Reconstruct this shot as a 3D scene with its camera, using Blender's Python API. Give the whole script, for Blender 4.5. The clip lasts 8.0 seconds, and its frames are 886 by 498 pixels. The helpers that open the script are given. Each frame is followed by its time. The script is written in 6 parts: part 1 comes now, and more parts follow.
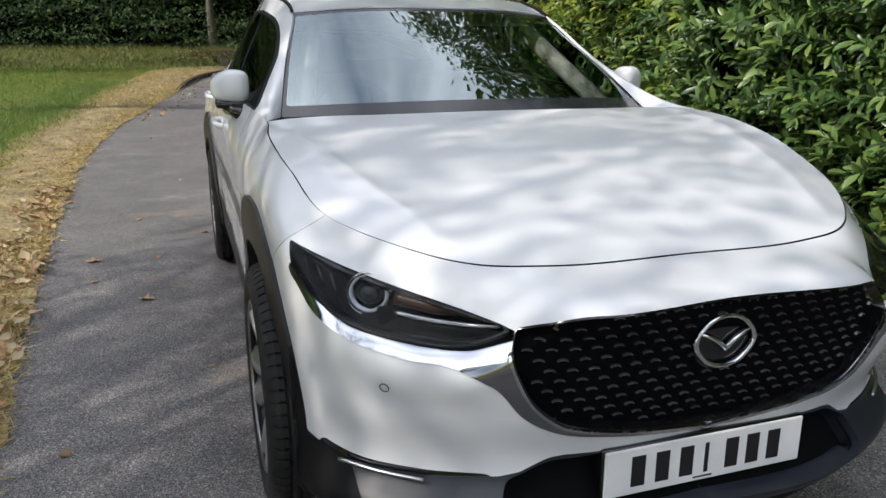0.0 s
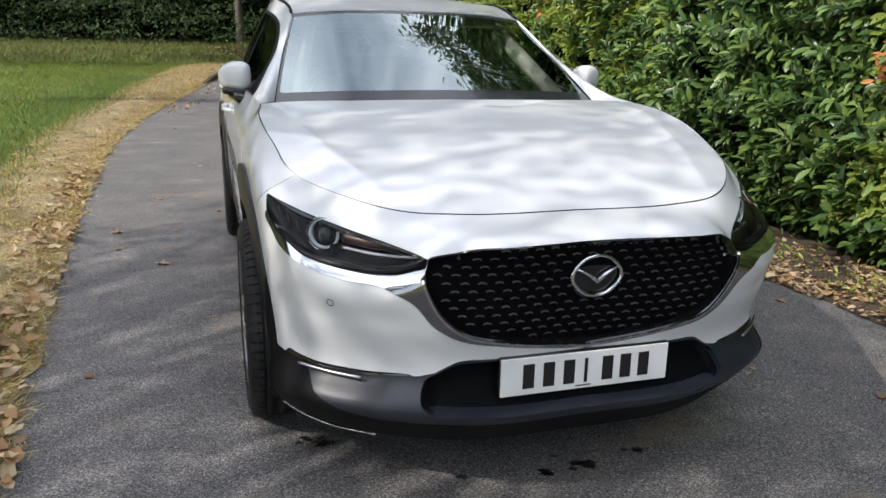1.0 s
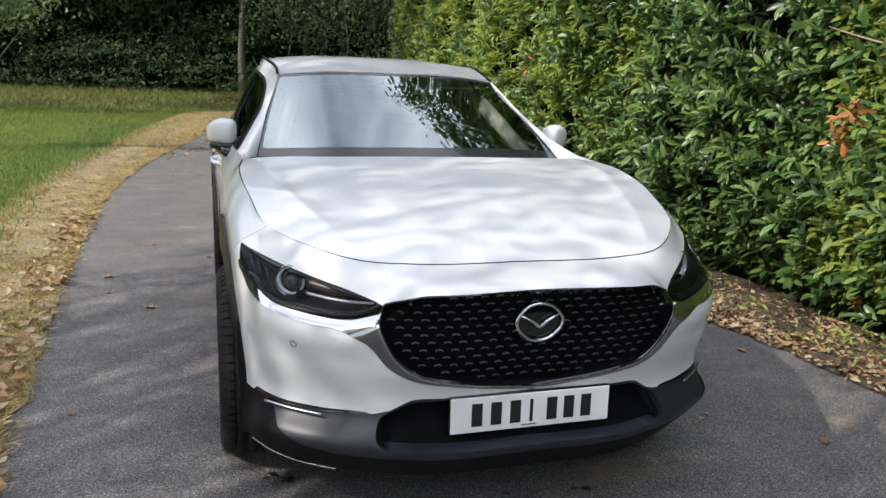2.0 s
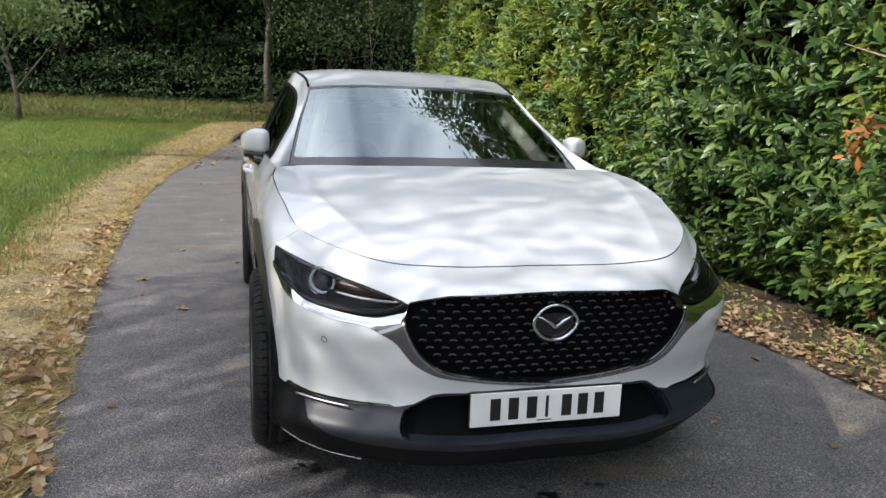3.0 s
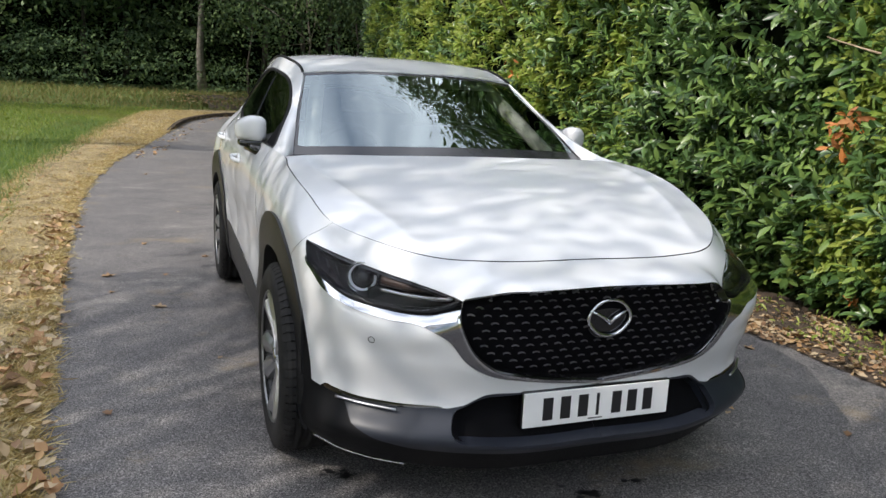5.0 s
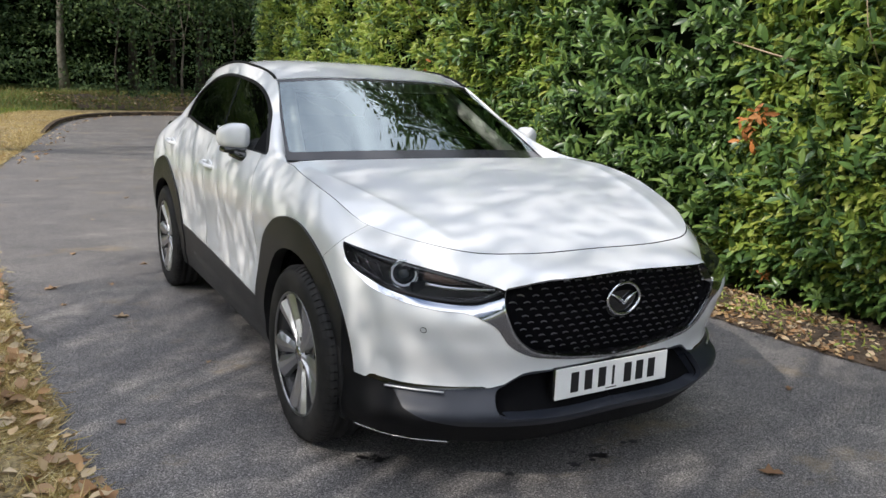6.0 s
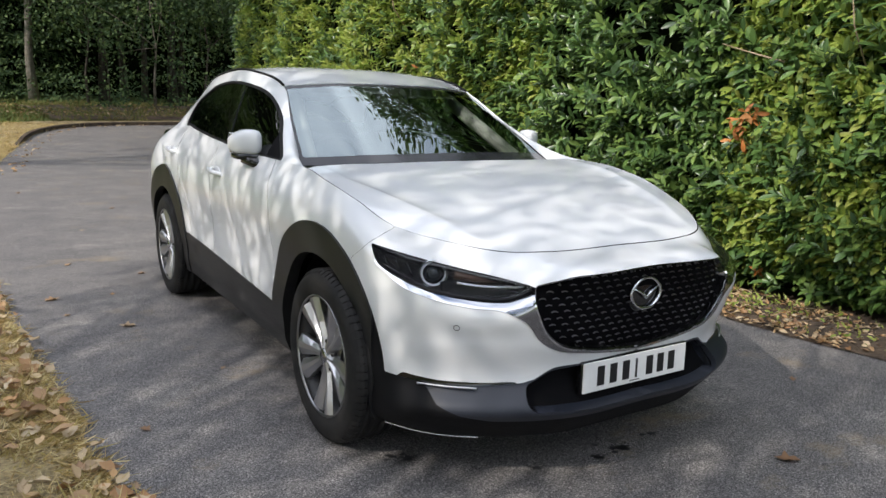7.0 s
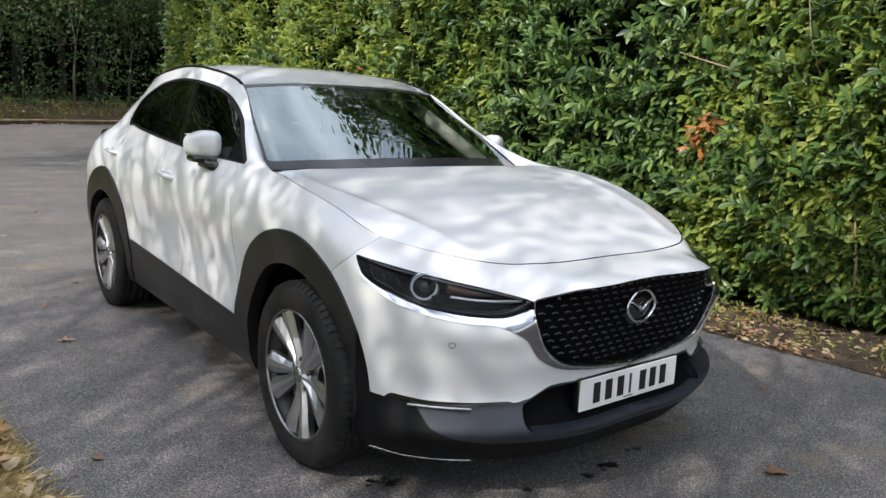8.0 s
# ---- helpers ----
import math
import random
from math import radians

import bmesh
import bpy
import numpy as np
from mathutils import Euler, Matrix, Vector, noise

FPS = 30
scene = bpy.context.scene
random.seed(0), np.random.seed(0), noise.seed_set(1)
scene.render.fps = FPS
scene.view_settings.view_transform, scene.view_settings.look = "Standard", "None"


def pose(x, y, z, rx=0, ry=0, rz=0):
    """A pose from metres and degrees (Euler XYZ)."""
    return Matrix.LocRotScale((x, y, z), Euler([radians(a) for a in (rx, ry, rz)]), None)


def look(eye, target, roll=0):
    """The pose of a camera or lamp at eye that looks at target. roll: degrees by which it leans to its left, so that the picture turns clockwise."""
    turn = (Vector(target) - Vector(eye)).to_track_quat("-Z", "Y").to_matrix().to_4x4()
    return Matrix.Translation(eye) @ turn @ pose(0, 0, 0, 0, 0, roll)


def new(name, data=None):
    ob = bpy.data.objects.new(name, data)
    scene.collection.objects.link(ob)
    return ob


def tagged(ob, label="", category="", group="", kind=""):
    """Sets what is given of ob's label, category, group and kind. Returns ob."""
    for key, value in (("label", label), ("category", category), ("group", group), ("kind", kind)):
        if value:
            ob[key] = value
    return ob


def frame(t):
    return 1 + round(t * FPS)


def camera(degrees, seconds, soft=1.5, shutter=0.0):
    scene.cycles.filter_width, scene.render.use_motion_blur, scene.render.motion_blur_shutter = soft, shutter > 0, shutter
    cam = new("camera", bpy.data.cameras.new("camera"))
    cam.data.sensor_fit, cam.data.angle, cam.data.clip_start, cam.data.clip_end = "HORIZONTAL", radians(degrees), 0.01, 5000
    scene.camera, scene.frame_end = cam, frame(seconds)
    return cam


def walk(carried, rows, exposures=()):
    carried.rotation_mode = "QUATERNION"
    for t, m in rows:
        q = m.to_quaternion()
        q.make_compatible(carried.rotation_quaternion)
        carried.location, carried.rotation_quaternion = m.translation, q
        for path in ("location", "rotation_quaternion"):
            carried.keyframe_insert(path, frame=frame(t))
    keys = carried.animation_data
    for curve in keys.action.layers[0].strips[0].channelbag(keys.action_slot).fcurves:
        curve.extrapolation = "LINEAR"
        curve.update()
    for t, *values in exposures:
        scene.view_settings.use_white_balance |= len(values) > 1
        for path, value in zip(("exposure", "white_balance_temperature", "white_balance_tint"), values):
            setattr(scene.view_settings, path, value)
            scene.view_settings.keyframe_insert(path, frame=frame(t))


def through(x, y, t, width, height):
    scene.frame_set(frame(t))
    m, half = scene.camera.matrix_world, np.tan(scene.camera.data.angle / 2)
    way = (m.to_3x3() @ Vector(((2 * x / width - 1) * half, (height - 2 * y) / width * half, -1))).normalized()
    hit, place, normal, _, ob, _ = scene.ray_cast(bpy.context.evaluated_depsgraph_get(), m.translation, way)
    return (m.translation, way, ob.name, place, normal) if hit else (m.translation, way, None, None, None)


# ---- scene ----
cam = camera(61.0, 8.0)
PATH = [
    (0, (-1.043, -2.047, 1.279), (-0.413, -0.223, 0.755), 0.1),
    (0.5, (-1.079, -2.305, 1.264), (-0.518, -0.463, 0.724), 0.4),
    (1, (-0.977, -2.579, 1.273), (-0.403, -0.736, 0.75), 1.1),
    (1.5, (-0.921, -2.762, 1.304), (-0.385, -0.897, 0.822), 1.2),
    (1.7, (-0.91, -2.781, 1.316), (-0.351, -0.913, 0.87), 1.3),
    (2.8, (-0.943, -2.807, 1.327), (-0.343, -0.933, 0.972), 2.1),
    (3, (-0.959, -2.927, 1.326), (-0.427, -1.035, 0.955), 2.2),
    (3.5, (-1.013, -3.018, 1.336), (-0.453, -1.134, 0.964), 2.3),
    (4, (-1.109, -3.045, 1.33), (-0.527, -1.172, 0.94), 2.4),
    (4.2, (-1.148, -3.004, 1.321), (-0.561, -1.135, 0.919), 2.5),
    (5.3, (-1.422, -2.637, 1.302), (-0.579, -0.864, 0.922), 2.4),
    (5.5, (-1.585, -2.615, 1.305), (-0.635, -0.898, 0.915), 2.1),
    (6, (-1.815, -2.705, 1.334), (-0.826, -1.011, 0.943), 2.0),
    (6.5, (-1.948, -2.821, 1.329), (-0.962, -1.125, 0.941), 1.2),
    (7, (-2.003, -2.661, 1.32), (-0.955, -1.0, 0.946), 1.2),
    (7.5, (-2.081, -2.462, 1.321), (-0.94, -0.858, 0.966), 1.6),
    (8, (-2.083, -2.412, 1.309), (-0.879, -0.856, 0.951), 2.2),
]
walk(cam, [(t, look(eye, target, roll)) for t, eye, target, roll in PATH], [(0.0, 0.27), (0.5, 0.37), (1.0, 0.45), (1.5, 0.47), (8.0, 0.47)])

# ---------------------------------------------------------------- light
TO_SUN = Vector((-1.15, -0.27, 1.0)).normalized()
world = bpy.data.worlds.new("sky")
scene.world = world
world.use_nodes = True
wn = world.node_tree
sky = wn.nodes.new("ShaderNodeTexSky")
sky.sky_type, sky.sun_disc = "NISHITA", False
sky.sun_elevation = math.asin(TO_SUN.z)
sky.sun_rotation = math.atan2(TO_SUN.x, TO_SUN.y)
sky.air_density, sky.dust_density, sky.ozone_density = 1.0, 1.2, 1.0
wn.nodes["Background"].inputs["Strength"].default_value = 0.15
# broken white cloud over the blue
wtc = wn.nodes.new("ShaderNodeTexCoord")
wno = wn.nodes.new("ShaderNodeTexNoise")
wno.inputs["Scale"].default_value, wno.inputs["Detail"].default_value = 2.2, 6
wra = wn.nodes.new("ShaderNodeValToRGB")
wra.color_ramp.elements[0].position, wra.color_ramp.elements[1].position = 0.39, 0.64
wmx = wn.nodes.new("ShaderNodeMix")
wmx.data_type = "RGBA"
wmx.inputs[7].default_value = (11.8, 12.1, 13.2, 1)
wn.links.new(wtc.outputs["Generated"], wno.inputs["Vector"])
wn.links.new(wno.outputs["Fac"], wra.inputs["Fac"])
wn.links.new(wra.outputs["Color"], wmx.inputs[0])
wn.links.new(sky.outputs["Color"], wmx.inputs[6])
wn.links.new(wmx.outputs[2], wn.nodes["Background"].inputs["Color"])

sun = new("sun", bpy.data.lights.new("sun", "SUN"))
sun.data.energy, sun.data.angle, sun.data.color = 2.8, radians(0.5), (1.0, 0.93, 0.85)
sun.matrix_world = look(TO_SUN * 60, (0, 0, 0))


# ---------------------------------------------------------------- materials
def material(name, colour, rough=0.5, metal=0.0, coat=0.0, spec=0.5):
    m = bpy.data.materials.new(name)
    m.use_nodes = True
    b = m.node_tree.nodes["Principled BSDF"]
    b.inputs["Base Color"].default_value = (*colour, 1)
    b.inputs["Roughness"].default_value = rough
    b.inputs["Metallic"].default_value = metal
    b.inputs["Coat Weight"].default_value = coat
    b.inputs["Coat Roughness"].default_value = 0.04
    b.inputs["Specular IOR Level"].default_value = spec
    return m


def textured(m, scale, dark, light, bump=0.0, fine=0.0, lo=0.35, hi=0.65, detail=6.0, bump_scale=None, rough=None):
    """Colour between dark and light by noise at two scales, with fine relief."""
    t = m.node_tree
    b = t.nodes["Principled BSDF"]
    co = t.nodes.new("ShaderNodeTexCoord")
    a = t.nodes.new("ShaderNodeTexNoise")
    a.inputs["Scale"].default_value, a.inputs["Detail"].default_value = scale, detail
    t.links.new(co.outputs["Object"], a.inputs["Vector"])
    src = a.outputs["Fac"]
    f = t.nodes.new("ShaderNodeTexNoise")
    f.inputs["Scale"].default_value, f.inputs["Detail"].default_value = bump_scale or scale * 14, 4
    t.links.new(co.outputs["Object"], f.inputs["Vector"])
    if fine:
        mx = t.nodes.new("ShaderNodeMix")
        mx.inputs[0].default_value = fine
        t.links.new(src, mx.inputs[2])
        t.links.new(f.outputs["Fac"], mx.inputs[3])
        src = mx.outputs[0]
    r = t.nodes.new("ShaderNodeValToRGB")
    r.color_ramp.elements[0].position, r.color_ramp.elements[1].position = lo, hi
    r.color_ramp.elements[0].color, r.color_ramp.elements[1].color = (*dark, 1), (*light, 1)
    t.links.new(src, r.inputs["Fac"])
    t.links.new(r.outputs["Color"], b.inputs["Base Color"])
    if rough:
        q = t.nodes.new("ShaderNodeMapRange")
        q.inputs["To Min"].default_value, q.inputs["To Max"].default_value = rough
        t.links.new(f.outputs["Fac"], q.inputs["Value"])
        t.links.new(q.outputs["Result"], b.inputs["Roughness"])
    if bump:
        n = t.nodes.new("ShaderNodeBump")
        n.inputs["Strength"].default_value, n.inputs["Distance"].default_value = 1.0, bump
        t.links.new(f.outputs["Fac"], n.inputs["Height"])
        t.links.new(n.outputs["Normal"], b.inputs["Normal"])
    return m


def leaf_material(name, tones, rough=0.4, through=0.15):
    """Leaves that differ one by one, with a little light through the blade."""
    m = material(name, tones[0], rough)
    t = m.node_tree
    b = t.nodes["Principled BSDF"]
    geo = t.nodes.new("ShaderNodeNewGeometry")
    info = t.nodes.new("ShaderNodeObjectInfo")
    add = t.nodes.new("ShaderNodeMath")
    add.operation = "ADD"
    fr = t.nodes.new("ShaderNodeMath")
    fr.operation = "FRACT"
    t.links.new(geo.outputs["Random Per Island"], add.inputs[0])
    t.links.new(info.outputs["Random"], add.inputs[1])
    t.links.new(add.outputs[0], fr.inputs[0])
    r = t.nodes.new("ShaderNodeValToRGB")
    while len(r.color_ramp.elements) < len(tones):
        r.color_ramp.elements.new(0.5)
    for k, c in enumerate(tones):
        r.color_ramp.elements[k].position = k / (len(tones) - 1)
        r.color_ramp.elements[k].color = (*c, 1)
    t.links.new(fr.outputs[0], r.inputs["Fac"])
    t.links.new(r.outputs["Color"], b.inputs["Base Color"])
    tr = t.nodes.new("ShaderNodeBsdfTranslucent")
    t.links.new(r.outputs["Color"], tr.inputs["Color"])
    mix = t.nodes.new("ShaderNodeMixShader")
    mix.inputs["Fac"].default_value = through
    t.links.new(b.outputs[0], mix.inputs[1])
    t.links.new(tr.outputs[0], mix.inputs[2])
    t.links.new(mix.outputs[0], t.nodes["Material Output"].inputs["Surface"])
    return m


def patchy(m, scale, tone, lo, hi):
    """Drifts of another tone over a leaf material, at the scale of the ground."""
    t = m.node_tree
    b = t.nodes["Principled BSDF"]
    src = b.inputs["Base Color"].links[0].from_socket
    co = t.nodes.new("ShaderNodeTexCoord")
    a = t.nodes.new("ShaderNodeTexNoise")
    a.inputs["Scale"].default_value, a.inputs["Detail"].default_value = scale, 5
    r = t.nodes.new("ShaderNodeMapRange")
    r.inputs["From Min"].default_value, r.inputs["From Max"].default_value, r.inputs["To Max"].default_value = lo, hi, 0.85
    x = t.nodes.new("ShaderNodeMix")
    x.data_type = "RGBA"
    x.inputs[7].default_value = (*tone, 1)
    t.links.new(co.outputs["Object"], a.inputs["Vector"])
    t.links.new(a.outputs["Fac"], r.inputs["Value"])
    t.links.new(r.outputs["Result"], x.inputs[0])
    t.links.new(src, x.inputs[6])
    t.links.new(x.outputs[2], b.inputs["Base Color"])
    return m


def pane_material(name, tint, ior=1.5, rough=0.0, dust=0.0, sheen=(1, 1, 1)):
    """Thin glass: clear through, mirror-like at a slant."""
    m = bpy.data.materials.new(name)
    m.use_nodes = True
    t = m.node_tree
    t.nodes.remove(t.nodes["Principled BSDF"])
    a, g, f, mix = (t.nodes.new(k) for k in ("ShaderNodeBsdfTransparent", "ShaderNodeBsdfGlossy", "ShaderNodeFresnel", "ShaderNodeMixShader"))
    a.inputs["Color"].default_value = (*tint, 1)
    g.inputs["Roughness"].default_value = rough
    g.inputs["Color"].default_value = (*sheen, 1)
    f.inputs["IOR"].default_value = ior
    t.links.new(f.outputs[0], mix.inputs[0])
    t.links.new(a.outputs[0], mix.inputs[1])
    t.links.new(g.outputs[0], mix.inputs[2])
    film = t.nodes.new("ShaderNodeBsdfDiffuse")
    film.inputs["Color"].default_value = (0.75, 0.78, 0.78, 1)
    top = t.nodes.new("ShaderNodeMixShader")
    top.inputs[0].default_value = dust
    t.links.new(mix.outputs[0], top.inputs[1])
    t.links.new(film.outputs[0], top.inputs[2])
    t.links.new(top.outputs[0], t.nodes["Material Output"].inputs["Surface"])
    return m


def asphalt_material():
    """Worn asphalt: pale and dark stones in tar, worn streaks, dusty brown patches."""
    m = material("worn_asphalt", (0.08, 0.08, 0.08), 0.85, 0, 0, 0.35)
    t = m.node_tree
    b = t.nodes["Principled BSDF"]
    co = t.nodes.new("ShaderNodeTexCoord")

    def grain(scale, detail, rough, stretch=None, turn=0.0):
        n = t.nodes.new("ShaderNodeTexNoise")
        n.inputs["Scale"].default_value, n.inputs["Detail"].default_value, n.inputs["Roughness"].default_value = scale, detail, rough
        if stretch:
            mp = t.nodes.new("ShaderNodeMapping")
            mp.inputs["Scale"].default_value = stretch
            mp.inputs["Rotation"].default_value = (0, 0, turn)
            t.links.new(co.outputs["Object"], mp.inputs["Vector"])
            t.links.new(mp.outputs["Vector"], n.inputs["Vector"])
        else:
            t.links.new(co.outputs["Object"], n.inputs["Vector"])
        return n.outputs["Fac"]

    def ramp(src, stops):
        r = t.nodes.new("ShaderNodeValToRGB")
        while len(r.color_ramp.elements) < len(stops):
            r.color_ramp.elements.new(0.5)
        for e, (p, c) in zip(r.color_ramp.elements, stops):
            e.position, e.color = p, (*c, 1)
        t.links.new(src, r.inputs["Fac"])
        return r.outputs["Color"]

    def blend(kind, fac, a, c):
        x = t.nodes.new("ShaderNodeMix")
        x.data_type, x.blend_type = "RGBA", kind
        if isinstance(fac, float):
            x.inputs[0].default_value = fac
        else:
            t.links.new(fac, x.inputs[0])
        t.links.new(a, x.inputs[6])
        t.links.new(c, x.inputs[7])
        return x.outputs[2]

    fine = grain(170, 5, 0.75)
    cell = t.nodes.new("ShaderNodeTexVoronoi")
    cell.inputs["Scale"].default_value = 185
    t.links.new(co.outputs["Object"], cell.inputs["Vector"])
    split = t.nodes.new("ShaderNodeSeparateColor")
    t.links.new(cell.outputs["Color"], split.inputs[0])
    speck = ramp(split.outputs[0], [(0.0, (0.016, 0.0155, 0.0155)), (0.40, (0.10, 0.095, 0.092)), (0.80, (0.235, 0.224, 0.215)), (1.0, (0.58, 0.55, 0.52))])
    tar = ramp(fine, [(0.41, (0.010, 0.0098, 0.0098)), (0.49, (0.135, 0.129, 0.126)), (0.60, (0.50, 0.475, 0.45))])
    stones = blend("MIX", 0.5, speck, tar)
    worn = ramp(grain(1.7, 8, 0.72, (0.85, 1.15, 1), 0.6), [(0.36, (0.70, 0.70, 0.72)), (0.50, (0.84, 0.835, 0.845)), (0.60, (1.0, 0.99, 0.975)), (0.72, (1.60, 1.55, 1.49))])
    dust = ramp(grain(1.9, 7, 0.7, (0.8, 1.2, 1), 0.9), [(0.57, (0, 0, 0)), (0.73, (0.65, 0.65, 0.65))])
    tone = t.nodes.new("ShaderNodeRGB")
    tone.outputs[0].default_value = (0.30, 0.235, 0.145, 1)
    colour = blend("MIX", dust, blend("MULTIPLY", 1.0, stones, worn), tone.outputs[0])
    t.links.new(colour, b.inputs["Base Color"])
    n = t.nodes.new("ShaderNodeBump")
    n.inputs["Strength"].default_value, n.inputs["Distance"].default_value = 1.0, 0.0025
    t.links.new(fine, n.inputs["Height"])
    t.links.new(n.outputs["Normal"], b.inputs["Normal"])
    return m


PAINT = material("white_pearl_paint", (0.76, 0.77, 0.78), 0.6, 0.0, 1.0, 0.2)
textured(PAINT, 3.0, (0.69, 0.705, 0.725), (0.735, 0.745, 0.76), fine=0.3, bump_scale=900)
CLAD = textured(material("black_moulded_plastic", (0.025, 0.025, 0.027), 0.38, 0, 0, 0.35), 8, (0.010, 0.010, 0.011), (0.020, 0.020, 0.021), bump=0.0004, bump_scale=700, fine=0.5)
SHELL = material("underbody_gap_black", (0.005, 0.005, 0.006), 0.9, 0, 0, 0.08)
GLOSS = material("gloss_black", (0.006, 0.006, 0.007), 0.08, 0, 0.5)
TRIM = material("satin_black_trim", (0.012, 0.012, 0.013), 0.55, 0, 0, 0.12)
RUBBER = textured(material("tyre_rubber", (0.02, 0.02, 0.021), 0.7, 0, 0, 0.25), 30, (0.009, 0.009, 0.010), (0.022, 0.021, 0.020), bump=0.0005, fine=0.5)
CHROME = material("bright_chrome", (0.70, 0.71, 0.74), 0.08, 1.0)
SKIRT_BLACK = textured(material("satin_dark_plastic", (0.02, 0.021, 0.023), 0.42, 0, 0.0, 0.5), 8, (0.015, 0.018, 0.027), (0.022, 0.026, 0.038), fine=0.5, bump_scale=700)
SATIN = material("dark_satin_chrome", (0.40, 0.40, 0.41), 0.20, 1.0)
SURROUND = material("dark_satin_blade", (0.36, 0.36, 0.38), 0.16, 1.0)
UNDER = textured(material("matt_black_plastic", (0.006, 0.006, 0.007), 0.6, 0, 0, 0.14), 8, (0.005, 0.005, 0.006), (0.009, 0.009, 0.010), bump=0.0004, bump_scale=700, fine=0.5)
FIN = material("silver_fin", (0.50, 0.50, 0.53), 0.30, 1.0)
ALLOY = material("machined_alloy", (0.58, 0.58, 0.60), 0.32, 1.0)
LIP_METAL = material("grey_rim_lip", (0.30, 0.30, 0.31), 0.3, 1.0)
ALLOY_DARK = material("dark_grey_alloy", (0.045, 0.045, 0.048), 0.45, 0.5)
GLASS = pane_material("windscreen_glass", (0.72, 0.80, 0.76), 3.5, 0.0, 0.0, (0.86, 0.98, 1.0))
PRIVACY = pane_material("dark_side_glass", (0.045, 0.05, 0.05), 1.6)
CLEAR = pane_material("clear_lamp_lens", (0.86, 0.88, 0.90), 1.19)
LENS = material("smoked_projector_glass", (0.045, 0.05, 0.05), 0.10, 0.2, 1.0)
RING = material("pale_lamp_ring", (0.82, 0.84, 0.86), 0.22, 0.0, 0.6)
LAMP_DARK = material("dark_lamp_housing", (0.004, 0.004, 0.005), 0.45, 0, 0, 0.15)
GRILLE_BLACK = textured(material("black_grille_plastic", (0.004, 0.004, 0.005), 0.7, 0, 0, 0.05), 60, (0.002, 0.002, 0.003), (0.004, 0.004, 0.005))
AMBER = material("smoked_amber_lens", (0.050, 0.028, 0.020), 0.3, 0.2)
FRIT = material("black_glass_border", (0.03, 0.03, 0.034), 0.12)
DASH = textured(material("dark_dashboard", (0.04, 0.04, 0.042), 0.65), 20, (0.03, 0.03, 0.032), (0.05, 0.05, 0.052), bump=0.0004)
LINING = textured(material("pale_grey_lining", (0.55, 0.55, 0.53), 0.9), 30, (0.5, 0.5, 0.48), (0.6, 0.6, 0.57))
CLOTH = textured(material("black_seat_cloth", (0.03, 0.03, 0.032), 0.9), 60, (0.02, 0.02, 0.022), (0.05, 0.05, 0.052), bump=0.0006)
PLATE = textured(material("white_reflective_plate", (0.80, 0.80, 0.79), 0.35), 12, (0.77, 0.77, 0.76), (0.83, 0.83, 0.82))
BLACK = material("black_lettering", (0.01, 0.01, 0.012), 0.4)
ASPHALT = asphalt_material()
LAWN = textured(material("lawn_soil", (0.06, 0.10, 0.03), 0.95), 0.35, (0.05, 0.10, 0.016), (0.15, 0.18, 0.036), bump=0.02, fine=0.4, bump_scale=40)
STRAW = textured(material("dry_grass_litter", (0.30, 0.23, 0.11), 0.95), 3.0, (0.09, 0.066, 0.032), (0.52, 0.41, 0.21), bump=0.03, fine=0.6, bump_scale=45)
LITTER = textured(material("leaf_litter_soil", (0.12, 0.08, 0.05), 0.95), 5.0, (0.035, 0.025, 0.017), (0.15, 0.105, 0.07), bump=0.02, fine=0.5, bump_scale=50)
KERB = textured(material("kerb_stone", (0.2, 0.17, 0.14), 0.9), 6.0, (0.030, 0.022, 0.016), (0.11, 0.078, 0.05), bump=0.006)
BARK = textured(material("grey_brown_bark", (0.14, 0.115, 0.09), 0.95), 6.0, (0.06, 0.048, 0.038), (0.22, 0.19, 0.155), bump=0.02, fine=0.4, bump_scale=30)
PALE_BARK = textured(material("pale_grey_bark", (0.24, 0.22, 0.18), 0.95), 5.0, (0.08, 0.07, 0.058), (0.23, 0.21, 0.175), bump=0.02, fine=0.4, bump_scale=30)
# darker copy of BARK, with the wood's shade put into its colour
SHADE_BARK = textured(material("shaded_bark", (0.05, 0.042, 0.034), 0.95), 6.0, (0.022, 0.018, 0.014), (0.075, 0.065, 0.052), bump=0.02, fine=0.4, bump_scale=30)
TWIG = textured(material("pale_twig", (0.36, 0.27, 0.18), 0.9), 20.0, (0.26, 0.19, 0.12), (0.42, 0.33, 0.22), bump=0.002)
# near-black tone stands in for deep shade within the hedge and the wood
SHADE_SHEET = textured(material("inner_shade", (0.010, 0.013, 0.007), 1.0, 0, 0, 0.0), 5.0, (0.004, 0.006, 0.003), (0.012, 0.017, 0.007), bump=0.03, bump_scale=12)
LAUREL = leaf_material("laurel_leaf", [(0.032, 0.066, 0.023), (0.065, 0.127, 0.036), (0.112, 0.195, 0.050), (0.195, 0.28, 0.068)], 0.33, 0.14)
# young leaf tone, brightened to carry the sunlight on parts of the hedge
LAUREL_LIT = leaf_material("lit_young_laurel", [(0.20, 0.30, 0.052), (0.31, 0.395, 0.078), (0.44, 0.48, 0.12)], 0.35, 0.38)
WOODLEAF = leaf_material("woodland_leaf", [(0.020, 0.046, 0.017), (0.036, 0.076, 0.025), (0.068, 0.120, 0.038), (0.13, 0.19, 0.060)], 0.75, 0.3)
